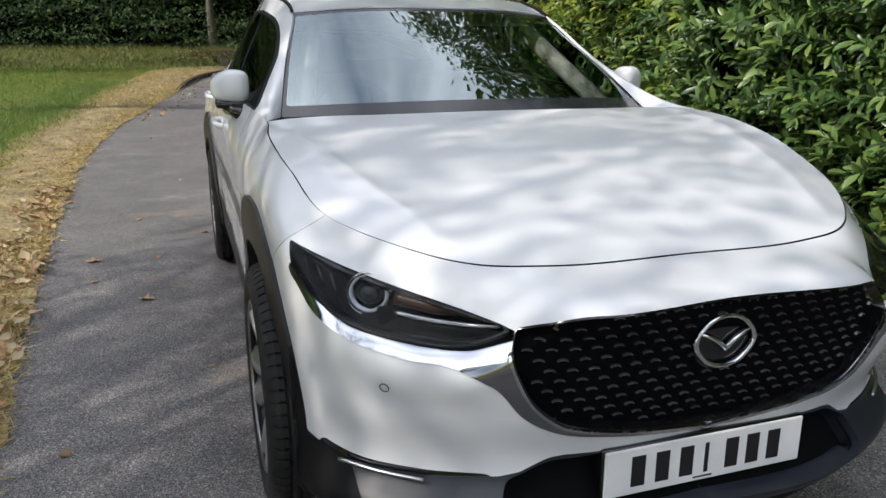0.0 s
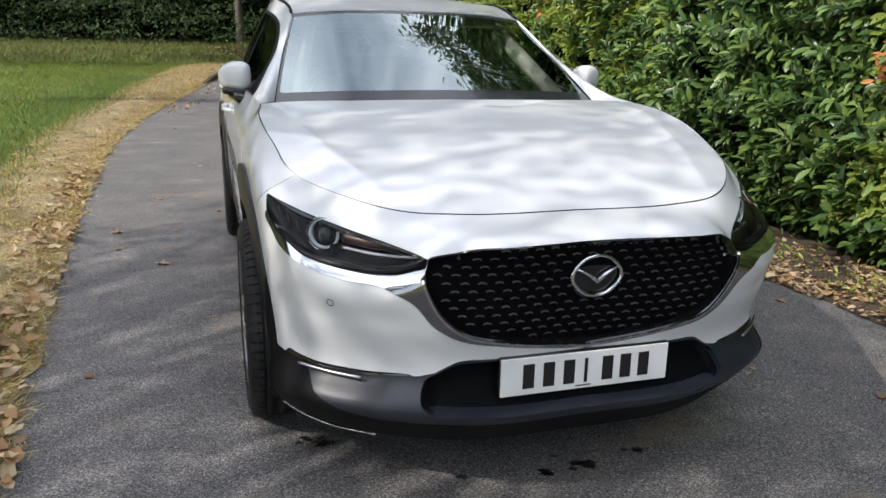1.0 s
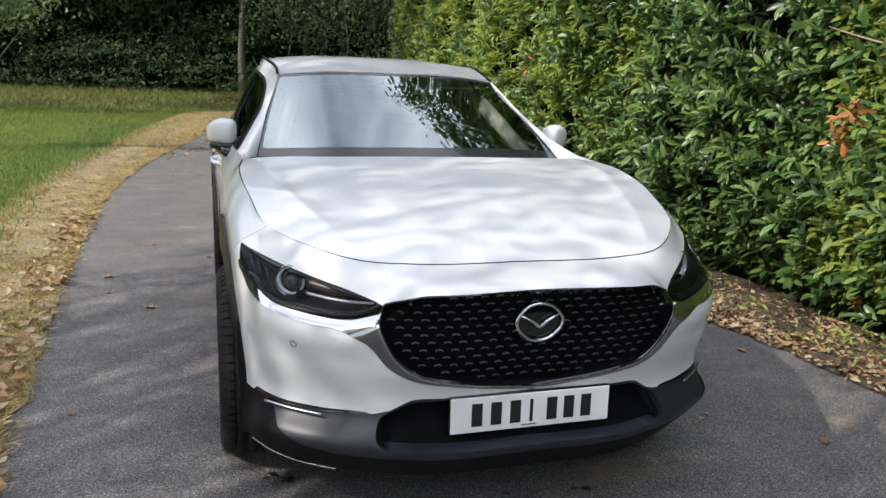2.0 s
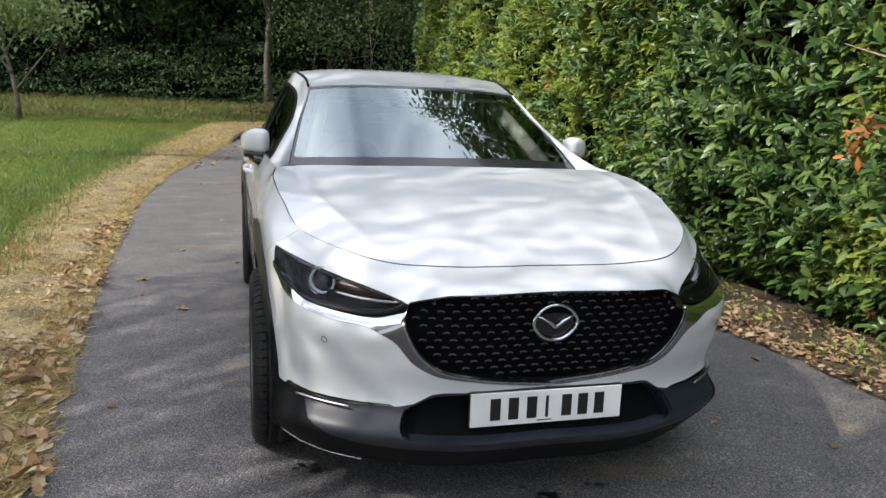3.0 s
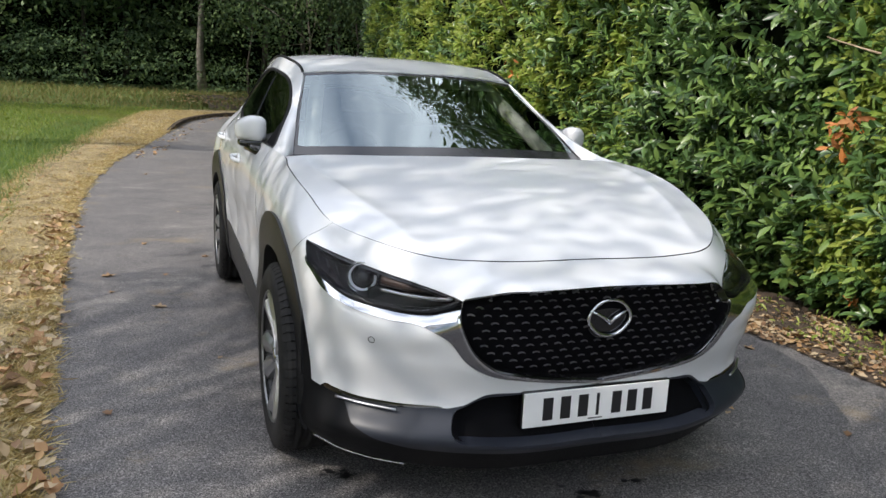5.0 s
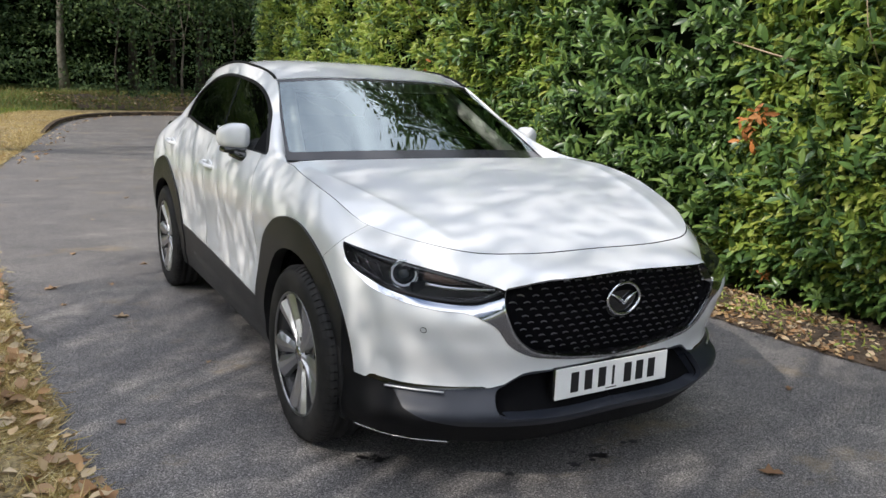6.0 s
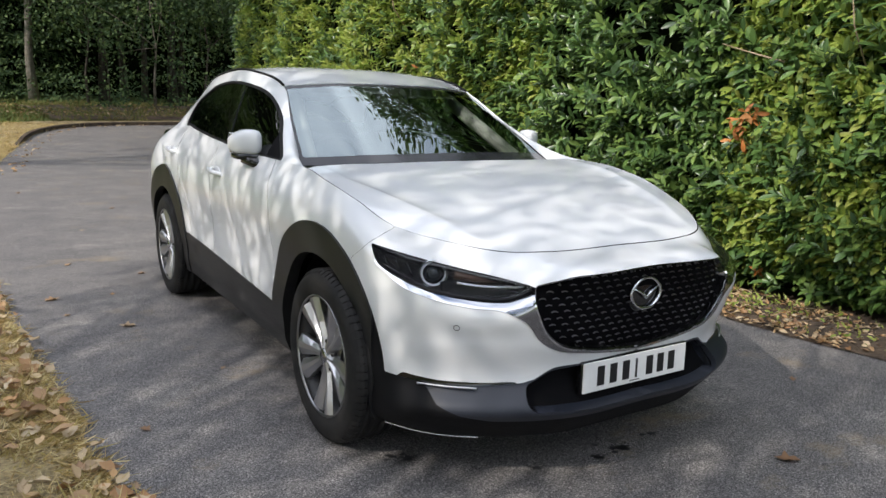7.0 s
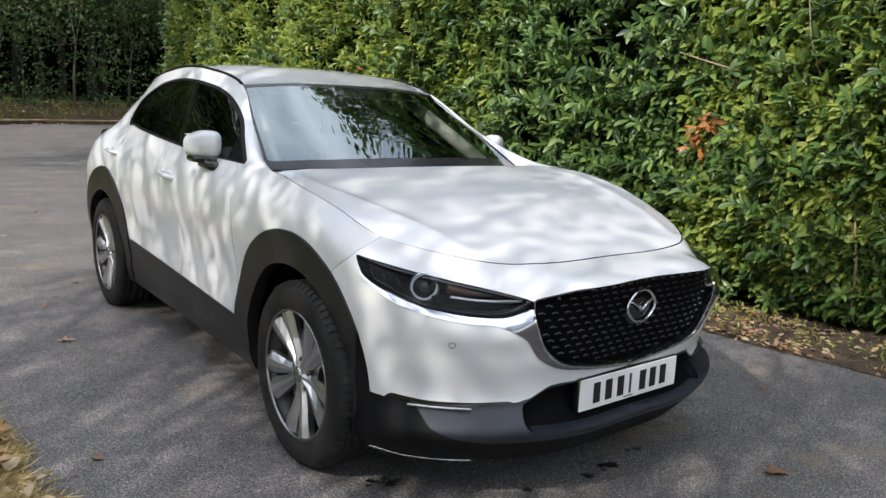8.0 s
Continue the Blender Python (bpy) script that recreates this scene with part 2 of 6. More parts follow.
# lighter copy of WOODLEAF: daylight on the high crowns is put into its colour
LIT_WOODLEAF = leaf_material("lit_high_leaf", [(0.06, 0.11, 0.03), (0.10, 0.165, 0.04), (0.16, 0.22, 0.06)], 0.6, 0.4)
OAKLEAF = leaf_material("oak_leaf", [(0.05, 0.09, 0.02), (0.08, 0.14, 0.03), (0.13, 0.18, 0.04)], 0.5, 0.3)
YOUNG_TREE = leaf_material("pale_tree_leaf", [(0.13, 0.20, 0.07), (0.19, 0.27, 0.10), (0.26, 0.33, 0.14)], 0.5, 0.35)
GRASS = leaf_material("grass_blade", [(0.10, 0.18, 0.025), (0.17, 0.26, 0.032), (0.25, 0.33, 0.045), (0.36, 0.35, 0.08)], 0.6, 0.3)
patchy(GRASS, 0.45, (0.22, 0.19, 0.055), 0.50, 0.66)
TALL_GRASS = leaf_material("tall_grass_blade", [(0.08, 0.15, 0.035), (0.13, 0.22, 0.055), (0.20, 0.29, 0.085), (0.24, 0.31, 0.07)], 0.5, 0.3)
ROUGH_GRASS = leaf_material("rough_grass_blade", [(0.09, 0.13, 0.025), (0.16, 0.19, 0.04), (0.25, 0.22, 0.07), (0.17, 0.13, 0.05)], 0.7, 0.2)
HAY = leaf_material("dry_grass_blade", [(0.26, 0.18, 0.08), (0.56, 0.44, 0.20), (0.74, 0.63, 0.36), (0.40, 0.33, 0.10), (0.60, 0.44, 0.19), (0.30, 0.20, 0.085), (0.36, 0.28, 0.08)], 0.8, 0.15)
DEADLEAF = leaf_material("fallen_leaf", [(0.34, 0.18, 0.08), (0.50, 0.32, 0.15), (0.58, 0.46, 0.29), (0.22, 0.12, 0.06), (0.42, 0.27, 0.14), (0.60, 0.50, 0.34)], 0.7, 0.1)
ORANGELEAF = leaf_material("withered_orange_leaf", [(0.46, 0.15, 0.035), (0.58, 0.23, 0.06), (0.34, 0.12, 0.04), (0.60, 0.30, 0.12)], 0.6, 0.2)
OIL = material("dark_oil_stain", (0.012, 0.012, 0.013), 0.45)


# ---------------------------------------------------------------- building helpers
def mesh_ob(name, verts, faces, mat, parent=None, label="", normals=None, smooth=True):
    """One mesh object from plain arrays."""
    me = bpy.data.meshes.new(name)
    me.from_pydata([tuple(map(float, v)) for v in verts], [], [tuple(map(int, f)) for f in faces])
    me.materials.append(mat)
    me.polygons.foreach_set("use_smooth", [smooth] * len(me.polygons))
    if normals is not None:
        me.normals_split_custom_set_from_vertices([tuple(map(float, n)) for n in normals])
    me.update()
    ob = new(name, me)
    ob.parent = parent
    return tagged(ob, label)


def part(name, bm, mat, parent=None, label="", smooth=True):
    """Links a bmesh as one mesh object under a thing or a part."""
    me = bpy.data.meshes.new(name)
    bm.to_mesh(me)
    bm.free()
    me.materials.append(mat)
    me.polygons.foreach_set("use_smooth", [smooth] * len(me.polygons))
    ob = new(name, me)
    ob.parent = parent
    return tagged(ob, label)


def thing(name, label, category, group="", place=(0, 0, 0), kind=""):
    ob = new(name)
    ob.location = place
    return tagged(ob, label, category, group, kind)


def rbox(size, centre, bevel=0.01, segments=3, bm=None, turn=None):
    """A rounded box."""
    b = bmesh.new()
    bmesh.ops.create_cube(b, size=1)
    for v in b.verts:
        v.co = Vector((v.co.x * size[0], v.co.y * size[1], v.co.z * size[2]))
    if bevel:
        bmesh.ops.bevel(b, geom=b.edges[:], offset=min(bevel, min(size) * 0.49), segments=segments, profile=0.5, affect="EDGES")
    m = Matrix.Translation(centre) @ (turn or Matrix())
    for v in b.verts:
        v.co = m @ v.co
    if bm is None:
        return b
    me = bpy.data.meshes.new("joined")
    b.to_mesh(me)
    b.free()
    bm.from_mesh(me)
    bpy.data.meshes.remove(me)
    return bm


def lathe(profile, n=64, axis_x=0.0):
    """Turns (radius, x) pairs round the x axis."""
    p = np.array(profile, float)
    a = np.linspace(0, 2 * math.pi, n, endpoint=False)
    v = np.stack([np.repeat(p[None, :, 1], n, 0) + axis_x, np.cos(a)[:, None] * p[None, :, 0], np.sin(a)[:, None] * p[None, :, 0]], -1).reshape(-1, 3)
    k = len(p)
    f = [(i * k + j, i * k + j + 1, (i + 1) % n * k + j + 1, (i + 1) % n * k + j) for i in range(n) for j in range(k - 1)]
    return v, f


def tube(points, radii, sides=8, closed=False):
    """A round bar along a line."""
    pts = [Vector(p) for p in points]
    n = len(pts)
    if isinstance(radii, (int, float)):
        radii = [radii] * n
    verts, faces = [], []
    side = None
    for i, p in enumerate(pts):
        ahead = (pts[(i + 1) % n] - pts[i - 1]) if closed else (pts[min(i + 1, n - 1)] - pts[max(i - 1, 0)])
        ahead.normalize()
        if side is None:
            side = ahead.orthogonal().normalized()
        side = (side - ahead * side.dot(ahead)).normalized()
        up = ahead.cross(side)
        verts += [p + (side * math.cos(2 * math.pi * k / sides) + up * math.sin(2 * math.pi * k / sides)) * radii[i] for k in range(sides)]
    last = n if closed else n - 1
    for i in range(last):
        for k in range(sides):
            a, b = i * sides + k, i * sides + (k + 1) % sides
            c, d = (i + 1) % n * sides + (k + 1) % sides, (i + 1) % n * sides + k
            faces.append((a, b, c, d))
    if not closed:
        faces += [tuple(range(sides))[::-1], tuple(range((n - 1) * sides, n * sides))]
    return verts, faces


def hermite(P, at):
    """Smooth curve through the points P (k, ..., d) at places counted in stations; spacing-aware, so uneven stations do not ripple."""
    P = np.asarray(P, float)
    k = len(P)
    gap = np.sqrt(((P[1:] - P[:-1]) ** 2).sum(-1)).reshape(k - 1, -1).mean(1) + 1e-6
    shape = (-1,) + (1,) * (P.ndim - 1)
    slope = (P[1:] - P[:-1]) / gap.reshape(shape)
    tan = np.empty_like(P)
    tan[0], tan[-1] = slope[0], slope[-1]
    w = (gap[1:] / (gap[1:] + gap[:-1])).reshape(shape)
    tan[1:-1] = slope[:-1] * w + slope[1:] * (1 - w)
    at = np.clip(np.asarray(at, float), 0, k - 1)
    i = np.minimum(at.astype(int), k - 2)
    s = (at - i).reshape(shape)
    g = gap[i].reshape(shape)
    return ((2 * s**3 - 3 * s**2 + 1) * P[i] + (s**3 - 2 * s**2 + s) * g * tan[i] + (3 * s**2 - 2 * s**3) * P[i + 1] + (s**3 - s**2) * g * tan[i + 1])


def surface(rows, us, vs, mirror_start=True, mirror_end=False):
    """A smooth surface through control curves: rows (R, C, 3), sampled at stations us and levels vs."""
    rows = np.asarray(rows, float)
    flip = np.array([-1, 1, 1])
    shift = 0
    if mirror_start:
        rows = np.concatenate([rows[:, 1:2] * flip, rows], 1)
        shift = 1
    if mirror_end:
        rows = np.concatenate([rows, rows[:, -2:-1] * flip], 1)
    along = hermite(np.swapaxes(rows, 0, 1), np.asarray(us) + shift)
    return hermite(np.swapaxes(along, 0, 1), vs)


def steps(counts):
    """Station places with so many steps in each span."""
    out = [0.0]
    for i, n in enumerate(counts):
        out += [i + (j + 1) / n for j in range(n)]
    return np.array(out)


class Skin:
    """Triangles of a smooth surface that can be cut along drawn lines; the shading normals stay those of the whole surface."""

    def __init__(self, V, N, T):
        self.V, self.N, self.T = V, N, T

    @classmethod
    def of_grid(cls, g):
        r, c, _ = g.shape
        du = np.gradient(g, axis=1)
        dv = np.gradient(g, axis=0)
        n = np.cross(du, dv)
        n /= np.linalg.norm(n, axis=-1, keepdims=True) + 1e-12
        idx = np.arange(r * c).reshape(r, c)
        a, b, d, e = idx[:-1, :-1].ravel(), idx[:-1, 1:].ravel(), idx[1:, 1:].ravel(), idx[1:, :-1].ravel()
        return cls(g.reshape(-1, 3), n.reshape(-1, 3), np.concatenate([np.stack([a, b, d], 1), np.stack([a, d, e], 1)]))

    def cut(self, field):
        """Two skins: where field(V) is below zero, and the rest."""
        d = field(self.V)
        d = np.where(np.abs(d) < 1e-5, 1e-5, d)
        below = d[self.T] < 0
        n = below.sum(1)
        inside, outside = [self.T[n == 3]], [self.T[n == 0]]
        V, N, made = list(self.V), list(self.N), {}

        def cross(i, j):
            key = (min(i, j), max(i, j))
            if key not in made:
                s = d[i] / (d[i] - d[j])
                made[key] = len(V)
                V.append(self.V[i] + s * (self.V[j] - self.V[i]))
                m = self.N[i] + s * (self.N[j] - self.N[i])
                N.append(m / (np.linalg.norm(m) + 1e-12))
            return made[key]

        ins, outs = [], []
        for t, b in zip(self.T[(n == 1) | (n == 2)], below[(n == 1) | (n == 2)]):
            lone = b.sum() == 1
            k = int(np.argmax(b)) if lone else int(np.argmin(b))
            i, j, l = int(t[k]), int(t[(k + 1) % 3]), int(t[(k + 2) % 3])
            p, q = cross(i, j), cross(i, l)
            tip, rest = [(i, p, q)], [(p, j, l), (p, l, q)]
            (ins if lone else outs).extend(tip)
            (outs if lone else ins).extend(rest)
        V, N = np.array(V), np.array(N)
        pack = lambda base, more: np.concatenate([base[0], np.array(more, int).reshape(-1, 3)])  # noqa: E731
        return Skin(V, N, pack(inside, ins)), Skin(V, N, pack(outside, outs))

    def moved(self, out):
        return Skin(self.V + self.N * out, self.N, self.T)

    def mirrored(self):
        f = np.array([-1, 1, 1])
        return Skin(self.V * f, self.N * f, self.T[:, ::-1])

    def __add__(self, other):
        return Skin(np.concatenate([self.V, other.V]), np.concatenate([self.N, other.N]), np.concatenate([self.T, other.T + len(self.V)]))

    def solid(self, name, mat, parent, label="", depth=0.012, flange=True, inner=None):
        """Links the skin as a panel whose rim turns inward by depth."""
        used = np.unique(self.T)
        if not len(used):
            return None
        back = np.full(len(self.V), -1)
        back[used] = np.arange(len(used))
        V, N, T = self.V[used], self.N[used], back[self.T]
        faces = [tuple(t) for t in T]
        skin_faces = len(faces)
        normals = N
        if flange:
            e = np.concatenate([T[:, [0, 1]], T[:, [1, 2]], T[:, [2, 0]]])
            code = set(map(tuple, e))
            rim = [(a, b) for a, b in e if (b, a) not in code and not (abs(V[a][0]) < 1e-6 and abs(V[b][0]) < 1e-6)]
            if rim:
                ids = sorted({i for ab in rim for i in ab})
                top = {i: len(V) + k for k, i in enumerate(ids)}
                low = {i: len(V) + len(ids) + k for k, i in enumerate(ids)}
                side = {i: np.zeros(3) for i in ids}
                for a, b in rim:
                    s = np.cross(V[b] - V[a], N[a])
                    side[a] = side[a] + s
                    side[b] = side[b] + s
                S = np.array([side[i] / (np.linalg.norm(side[i]) + 1e-12) for i in ids])
                V = np.concatenate([V, V[ids], V[ids] - N[ids] * depth])
                normals = np.concatenate([N, S, S])
                faces += [(top[b], top[a], low[a], low[b]) for a, b in rim]
        ob = mesh_ob(name, V, faces, mat, parent, label, normals)
        # inner: near-black rim colour that paints the shade inside shut lines
        if inner:
            ob.data.materials.append(inner)
            ob.data.polygons.foreach_set("material_index", [0] * skin_faces + [1] * (len(faces) - skin_faces))
        return ob


def outline(points, n=160):
    """A closed smooth-cornered outline as a signed distance: below zero inside."""
    P = np.array(points, float)

    def field(q):
        a, b = P, np.roll(P, -1, 0)
        ab, aq = (b - a)[None], q[:, None] - a[None]
        h = np.clip((aq * ab).sum(-1) / ((ab * ab).sum(-1) + 1e-12), 0, 1)
        d = np.sqrt(((aq - ab * h[..., None]) ** 2).sum(-1)).min(1)
        x, y = q[:, 0][:, None], q[:, 1][:, None]
        x0, y0, x1, y1 = a[:, 0], a[:, 1], b[:, 0], b[:, 1]
        odd = (((y0 > y) != (y1 > y)) & (x < (x1 - x0) * (y - y0) / (y1 - y0 + 1e-15) + x0)).sum(1) % 2
        return np.where(odd == 1, -d, d)

    return field


def rounded(points, per=6):
    """Smooths a closed ring of corner points."""
    P = np.array(points, float)
    k = len(P)
    Q = np.concatenate([P[-2:], P, P[:2]])
    return hermite(Q, 2 + np.arange(k * per) / per)


# ---------------------------------------------------------------- the car
AXLE_F, AXLE_R, HUB_Z = -0.022, 2.655, 0.345
car = thing("car", "pearl white crossover car with black arch cladding, parked on asphalt", "car")

# control curves of one flank, from the middle of the nose round to the middle of the tail, at rising levels
SKIRT = [(0, -0.770, 0.185), (0.35, -0.752, 0.186), (0.465, -0.712, 0.188), (0.62, -0.625, 0.19), (0.745, -0.50, 0.193), (0.82, -0.36, 0.20), (0.835, 0, 0.22),
         (0.835, 0.5, 0.22), (0.835, 1.2, 0.225), (0.835, 2.0, 0.23), (0.845, 2.65, 0.25), (0.82, 3.15, 0.28), (0.70, 3.38, 0.30), (0, 3.46, 0.30)]
BUMPER = [(0, -0.812, 0.40), (0.35, -0.798, 0.40), (0.471, -0.755, 0.398), (0.618, -0.681, 0.39), (0.755, -0.573, 0.39), (0.832, -0.38, 0.37), (0.872, 0, 0.40),
          (0.866, 0.5, 0.42), (0.862, 1.2, 0.44), (0.868, 2.0, 0.48), (0.885, 2.65, 0.52), (0.86, 3.2, 0.52), (0.74, 3.47, 0.52), (0, 3.55, 0.52)]
LIP = [(0, -0.866, 0.296), (0.35, -0.850, 0.297), (0.494, -0.802, 0.300), (0.654, -0.720, 0.302), (0.790, -0.594, 0.300), (0.840, -0.375, 0.28), (0.860, 0, 0.31),
       (0.856, 0.5, 0.32), (0.853, 1.2, 0.33), (0.856, 2.0, 0.36), (0.87, 2.65, 0.39), (0.845, 3.2, 0.40), (0.725, 3.43, 0.41), (0, 3.51, 0.41)]
LIP_UNDER = [(x, y + (0.016 if y < -0.4 else 0), z - 0.020) for x, y, z in LIP]
MID = [(0, -0.840, 0.55), (0.35, -0.832, 0.55), (0.47, -0.795, 0.55), (0.625, -0.722, 0.555), (0.765, -0.595, 0.55), (0.838, -0.36, 0.56), (0.870, 0, 0.60),
       (0.862, 0.5, 0.60), (0.860, 1.2, 0.62), (0.872, 2.0, 0.66), (0.89, 2.65, 0.70), (0.87, 3.2, 0.72), (0.74, 3.46, 0.72), (0, 3.54, 0.72)]
WING = [(0, -0.866, 0.70), (0.36, -0.850, 0.69), (0.48, -0.815, 0.672), (0.59, -0.765, 0.668), (0.755, -0.625, 0.70), (0.828, -0.40, 0.735), (0.872, 0, 0.76),
        (0.876, 0.5, 0.77), (0.878, 1.2, 0.79), (0.885, 2.0, 0.84), (0.885, 2.65, 0.88), (0.855, 3.2, 0.90), (0.70, 3.42, 0.90), (0, 3.50, 0.90)]
BROW = [(0, -0.876, 0.788), (0.366, -0.864, 0.781), (0.462, -0.785, 0.744), (0.64, -0.590, 0.785), (0.745, -0.45, 0.815), (0.832, -0.30, 0.845), (0.862, 0.02, 0.905),
        (0.868, 0.5, 0.93), (0.872, 1.2, 0.95), (0.865, 2.0, 0.98), (0.85, 2.65, 1.02), (0.80, 3.15, 1.04), (0.62, 3.36, 1.05), (0, 3.46, 1.05)]
SHOULDER = [(0, -0.692, 0.827), (0.34, -0.686, 0.829), (0.475, -0.652, 0.834), (0.61, -0.545, 0.856), (0.744, -0.348, 0.897), (0.790, -0.13, 0.967), (0.812, 0.12, 1.022),
            (0.793, 0.36, 1.048), (0.822, 1.2, 1.075), (0.80, 2.0, 1.118), (0.748, 2.6, 1.155), (0.68, 3.0, 1.165), (0.5, 3.22, 1.15), (0, 3.34, 1.13)]
SPANS = [26, 12, 18, 18, 20, 28, 34, 36, 40, 36, 26, 16, 10, 14]
U = steps(SPANS[:13])
flank_grid = surface([SKIRT, LIP_UNDER, LIP, BUMPER, MID, WING, BROW, SHOULDER], U, steps([6, 3, 8, 12, 12, 12, 14]), True, True)
at_station = [int(np.argmin(np.abs(U - k))) for k in range(14)]
flank = Skin.of_grid(flank_grid)
if flank.N[len(U) // 2, 0] < 0:
    flank.N = -flank.N
    flank.T = flank.T[:, ::-1]


def round_p(V):
    """Distance along the flank, growing from the nose to the tail."""
    return V[:, 0] + V[:, 1]


def pz(V):
    return np.stack([round_p(V), V[:, 2]], 1)


def arch_out(V):
    """Outside the arch cladding: above zero."""
    return np.minimum(np.hypot(V[:, 1] - 0.09, V[:, 2] - 0.355) - 0.508, np.hypot(V[:, 1] - 2.655, V[:, 2] - 0.42) - 0.475)


def arch_in(V):
    """Inside the wheel opening: below zero."""
    return np.minimum(np.hypot(V[:, 1] - 0.065, V[:, 2] - 0.345) - 0.395, np.hypot(V[:, 1] - 2.665, V[:, 2] - 0.36) - 0.385)


# lines drawn on the flank (along, height)
CLAD_P = [-0.9, -0.46, -0.42, -0.396, -0.34, -0.284, -0.065, 0.286, 0.36, 0.44, 0.50, 1.5, 3.1, 3.6, 4.2]
CLAD_Z = [0.452, 0.452, 0.446, 0.436, 0.41, 0.399, 0.389, 0.395, 0.396, 0.394, 0.35, 0.418, 0.509, 0.56, 0.60]
GRILLE = rounded([(-1.25, 0.783), (-0.876, 0.788), (-0.62, 0.787), (-0.52, 0.783), (-0.43, 0.7655), (-0.38, 0.755), (-0.329, 0.7435), (-0.329, 0.7435), (-0.336, 0.70), (-0.355, 0.655), (-0.39, 0.59), (-0.45, 0.542), (-0.56, 0.512), (-0.83, 0.472), (-1.25, 0.43)])
CHROME_RIM = rounded([(-1.25, 0.70), (-0.876, 0.70), (-0.62, 0.70), (-0.50, 0.70), (-0.40, 0.71), (-0.322, 0.742), (-0.322, 0.742), (-0.20, 0.748), (-0.05, 0.742), (0.12, 0.748), (0.30, 0.775), (0.46, 0.815), (0.47, 0.792), (0.40, 0.756), (0.34, 0.733), (0.132, 0.697),
                      (-0.05, 0.676), (-0.227, 0.660), (-0.30, 0.630), (-0.36, 0.560), (-0.43, 0.522), (-0.56, 0.496), (-0.83, 0.457), (-1.25, 0.41)])
LAMP = rounded([(-0.325, 0.741), (-0.325, 0.741), (-0.20, 0.757), (0.055, 0.786), (0.29, 0.812), (0.505, 0.840), (0.505, 0.840), (0.470, 0.795), (0.40, 0.762), (0.29, 0.744), (0.10, 0.720), (-0.04, 0.708), (-0.15, 0.703), (-0.23, 0.712), (-0.30, 0.733)])
INTAKE = rounded([(-1.3, 0.445), (-0.83, 0.445), (-0.50, 0.443), (-0.42, 0.436), (-0.35, 0.408), (-0.305, 0.385), (-0.318, 0.345), (-0.35, 0.318), (-0.46, 0.309), (-0.83, 0.306), (-1.3, 0.306)])
INDICATOR = rounded([(-0.26, 0.396), (-0.06, 0.402), (0.10, 0.407), (0.24, 0.413), (0.30, 0.411), (0.33, 0.394), (0.2, 0.380), (0.0, 0.376), (-0.2, 0.380)])
in_grille, in_chrome, in_lamp, in_intake, in_indicator = (outline(o) for o in (GRILLE, CHROME_RIM, LAMP, INTAKE, INDICATOR))


def behind(z_knots, y_knots, along=False):
    return lambda V: (round_p(V) if along else V[:, 1]) - np.interp(V[:, 2], z_knots, y_knots)


def apart(skin, field, gap=0.0013):
    """Two panels with a shut line between them."""
    lower, rest = skin.cut(lambda V: field(V) + gap)
    return lower, rest.cut(lambda V: field(V) - gap)[1]


_, above_arch = flank.cut(arch_in)
clad, white = above_arch.cut(lambda V: np.minimum(V[:, 2] - np.interp(round_p(V), CLAD_P, CLAD_Z), arch_out(V)))
intake, clad = clad.cut(lambda V: np.maximum(in_intake(pz(V)), V[:, 1] + 0.3))
indicator, white = white.cut(lambda V: np.maximum(in_indicator(pz(V)), V[:, 1] + 0.3))
lamp, white = white.cut(lambda V: np.maximum(in_lamp(pz(V)), V[:, 1] + 0.1))
grille, white = white.cut(lambda V: np.maximum(in_grille(pz(V)), V[:, 1] + 0.3))
chrome, white = white.cut(lambda V: np.maximum(in_chrome(pz(V)), V[:, 1] + 0.3))
nose, white = apart(white, behind([0.3, 0.77, 0.85, 0.9], [0.64, 0.64, 0.50, 0.39], True))
fender, white = apart(white, behind([0.3, 0.6, 0.9, 1.06], [0.60, 0.585, 0.62, 0.70]))
door_f, white = apart(white, behind([0.3, 1.2], [1.60, 1.55]))
door_r, quarter = apart(white, behind([0.45, 0.75, 0.95, 1.2], [2.05, 2.12, 2.36, 2.50]))
bumper_clad, clad = clad.cut(lambda V: V[:, 1] + 0.36)
sill_clad, arch_clad = clad.cut(lambda V: np.where((V[:, 1] > 0.2) & (V[:, 1] < 2.4), -arch_out(V), 1.0))
arch_f, arch_r = arch_clad.cut(lambda V: V[:, 1] - 1.3)
arch_r, rear_clad = arch_r.cut(lambda V: V[:, 1] - 3.12)

(nose + nose.mirrored()).solid("front_bumper", PAINT, car, "white painted front bumper skin", inner=SHELL)
blade_low, chrome = chrome.cut(lambda V: np.maximum(V[:, 2] - np.interp(round_p(V), [-0.9, -0.345, -0.334, -0.27, -0.22, -0.19], [0.9, 0.9, 0.687, 0.676, 0.670, 0.655]), round_p(V) + 0.19))
chrome_rise = np.maximum(chrome.V[:, 2] - np.interp(round_p(chrome.V), [-0.36, -0.22, -0.15, -0.06, 0.05, 0.15, 0.27, 0.37, 0.47], [0.69, 0.668, 0.672, 0.677, 0.687, 0.694, 0.712, 0.742, 0.79]), 0)
chrome_turn = chrome.N + np.array([0, 0, 0.55])
chrome = Skin(chrome.V + chrome.N * (0.006 - 0.55 * chrome_rise)[:, None], chrome_turn / np.linalg.norm(chrome_turn, axis=1, keepdims=True), chrome.T)
for wing in (chrome, chrome.mirrored()):
    wing.solid("chrome_wing", CHROME, car, "bright chrome wing under the headlamp", 0.03)
bright_edge, blade_low = blade_low.cut(lambda V: in_grille(pz(V)) - 0.0075)
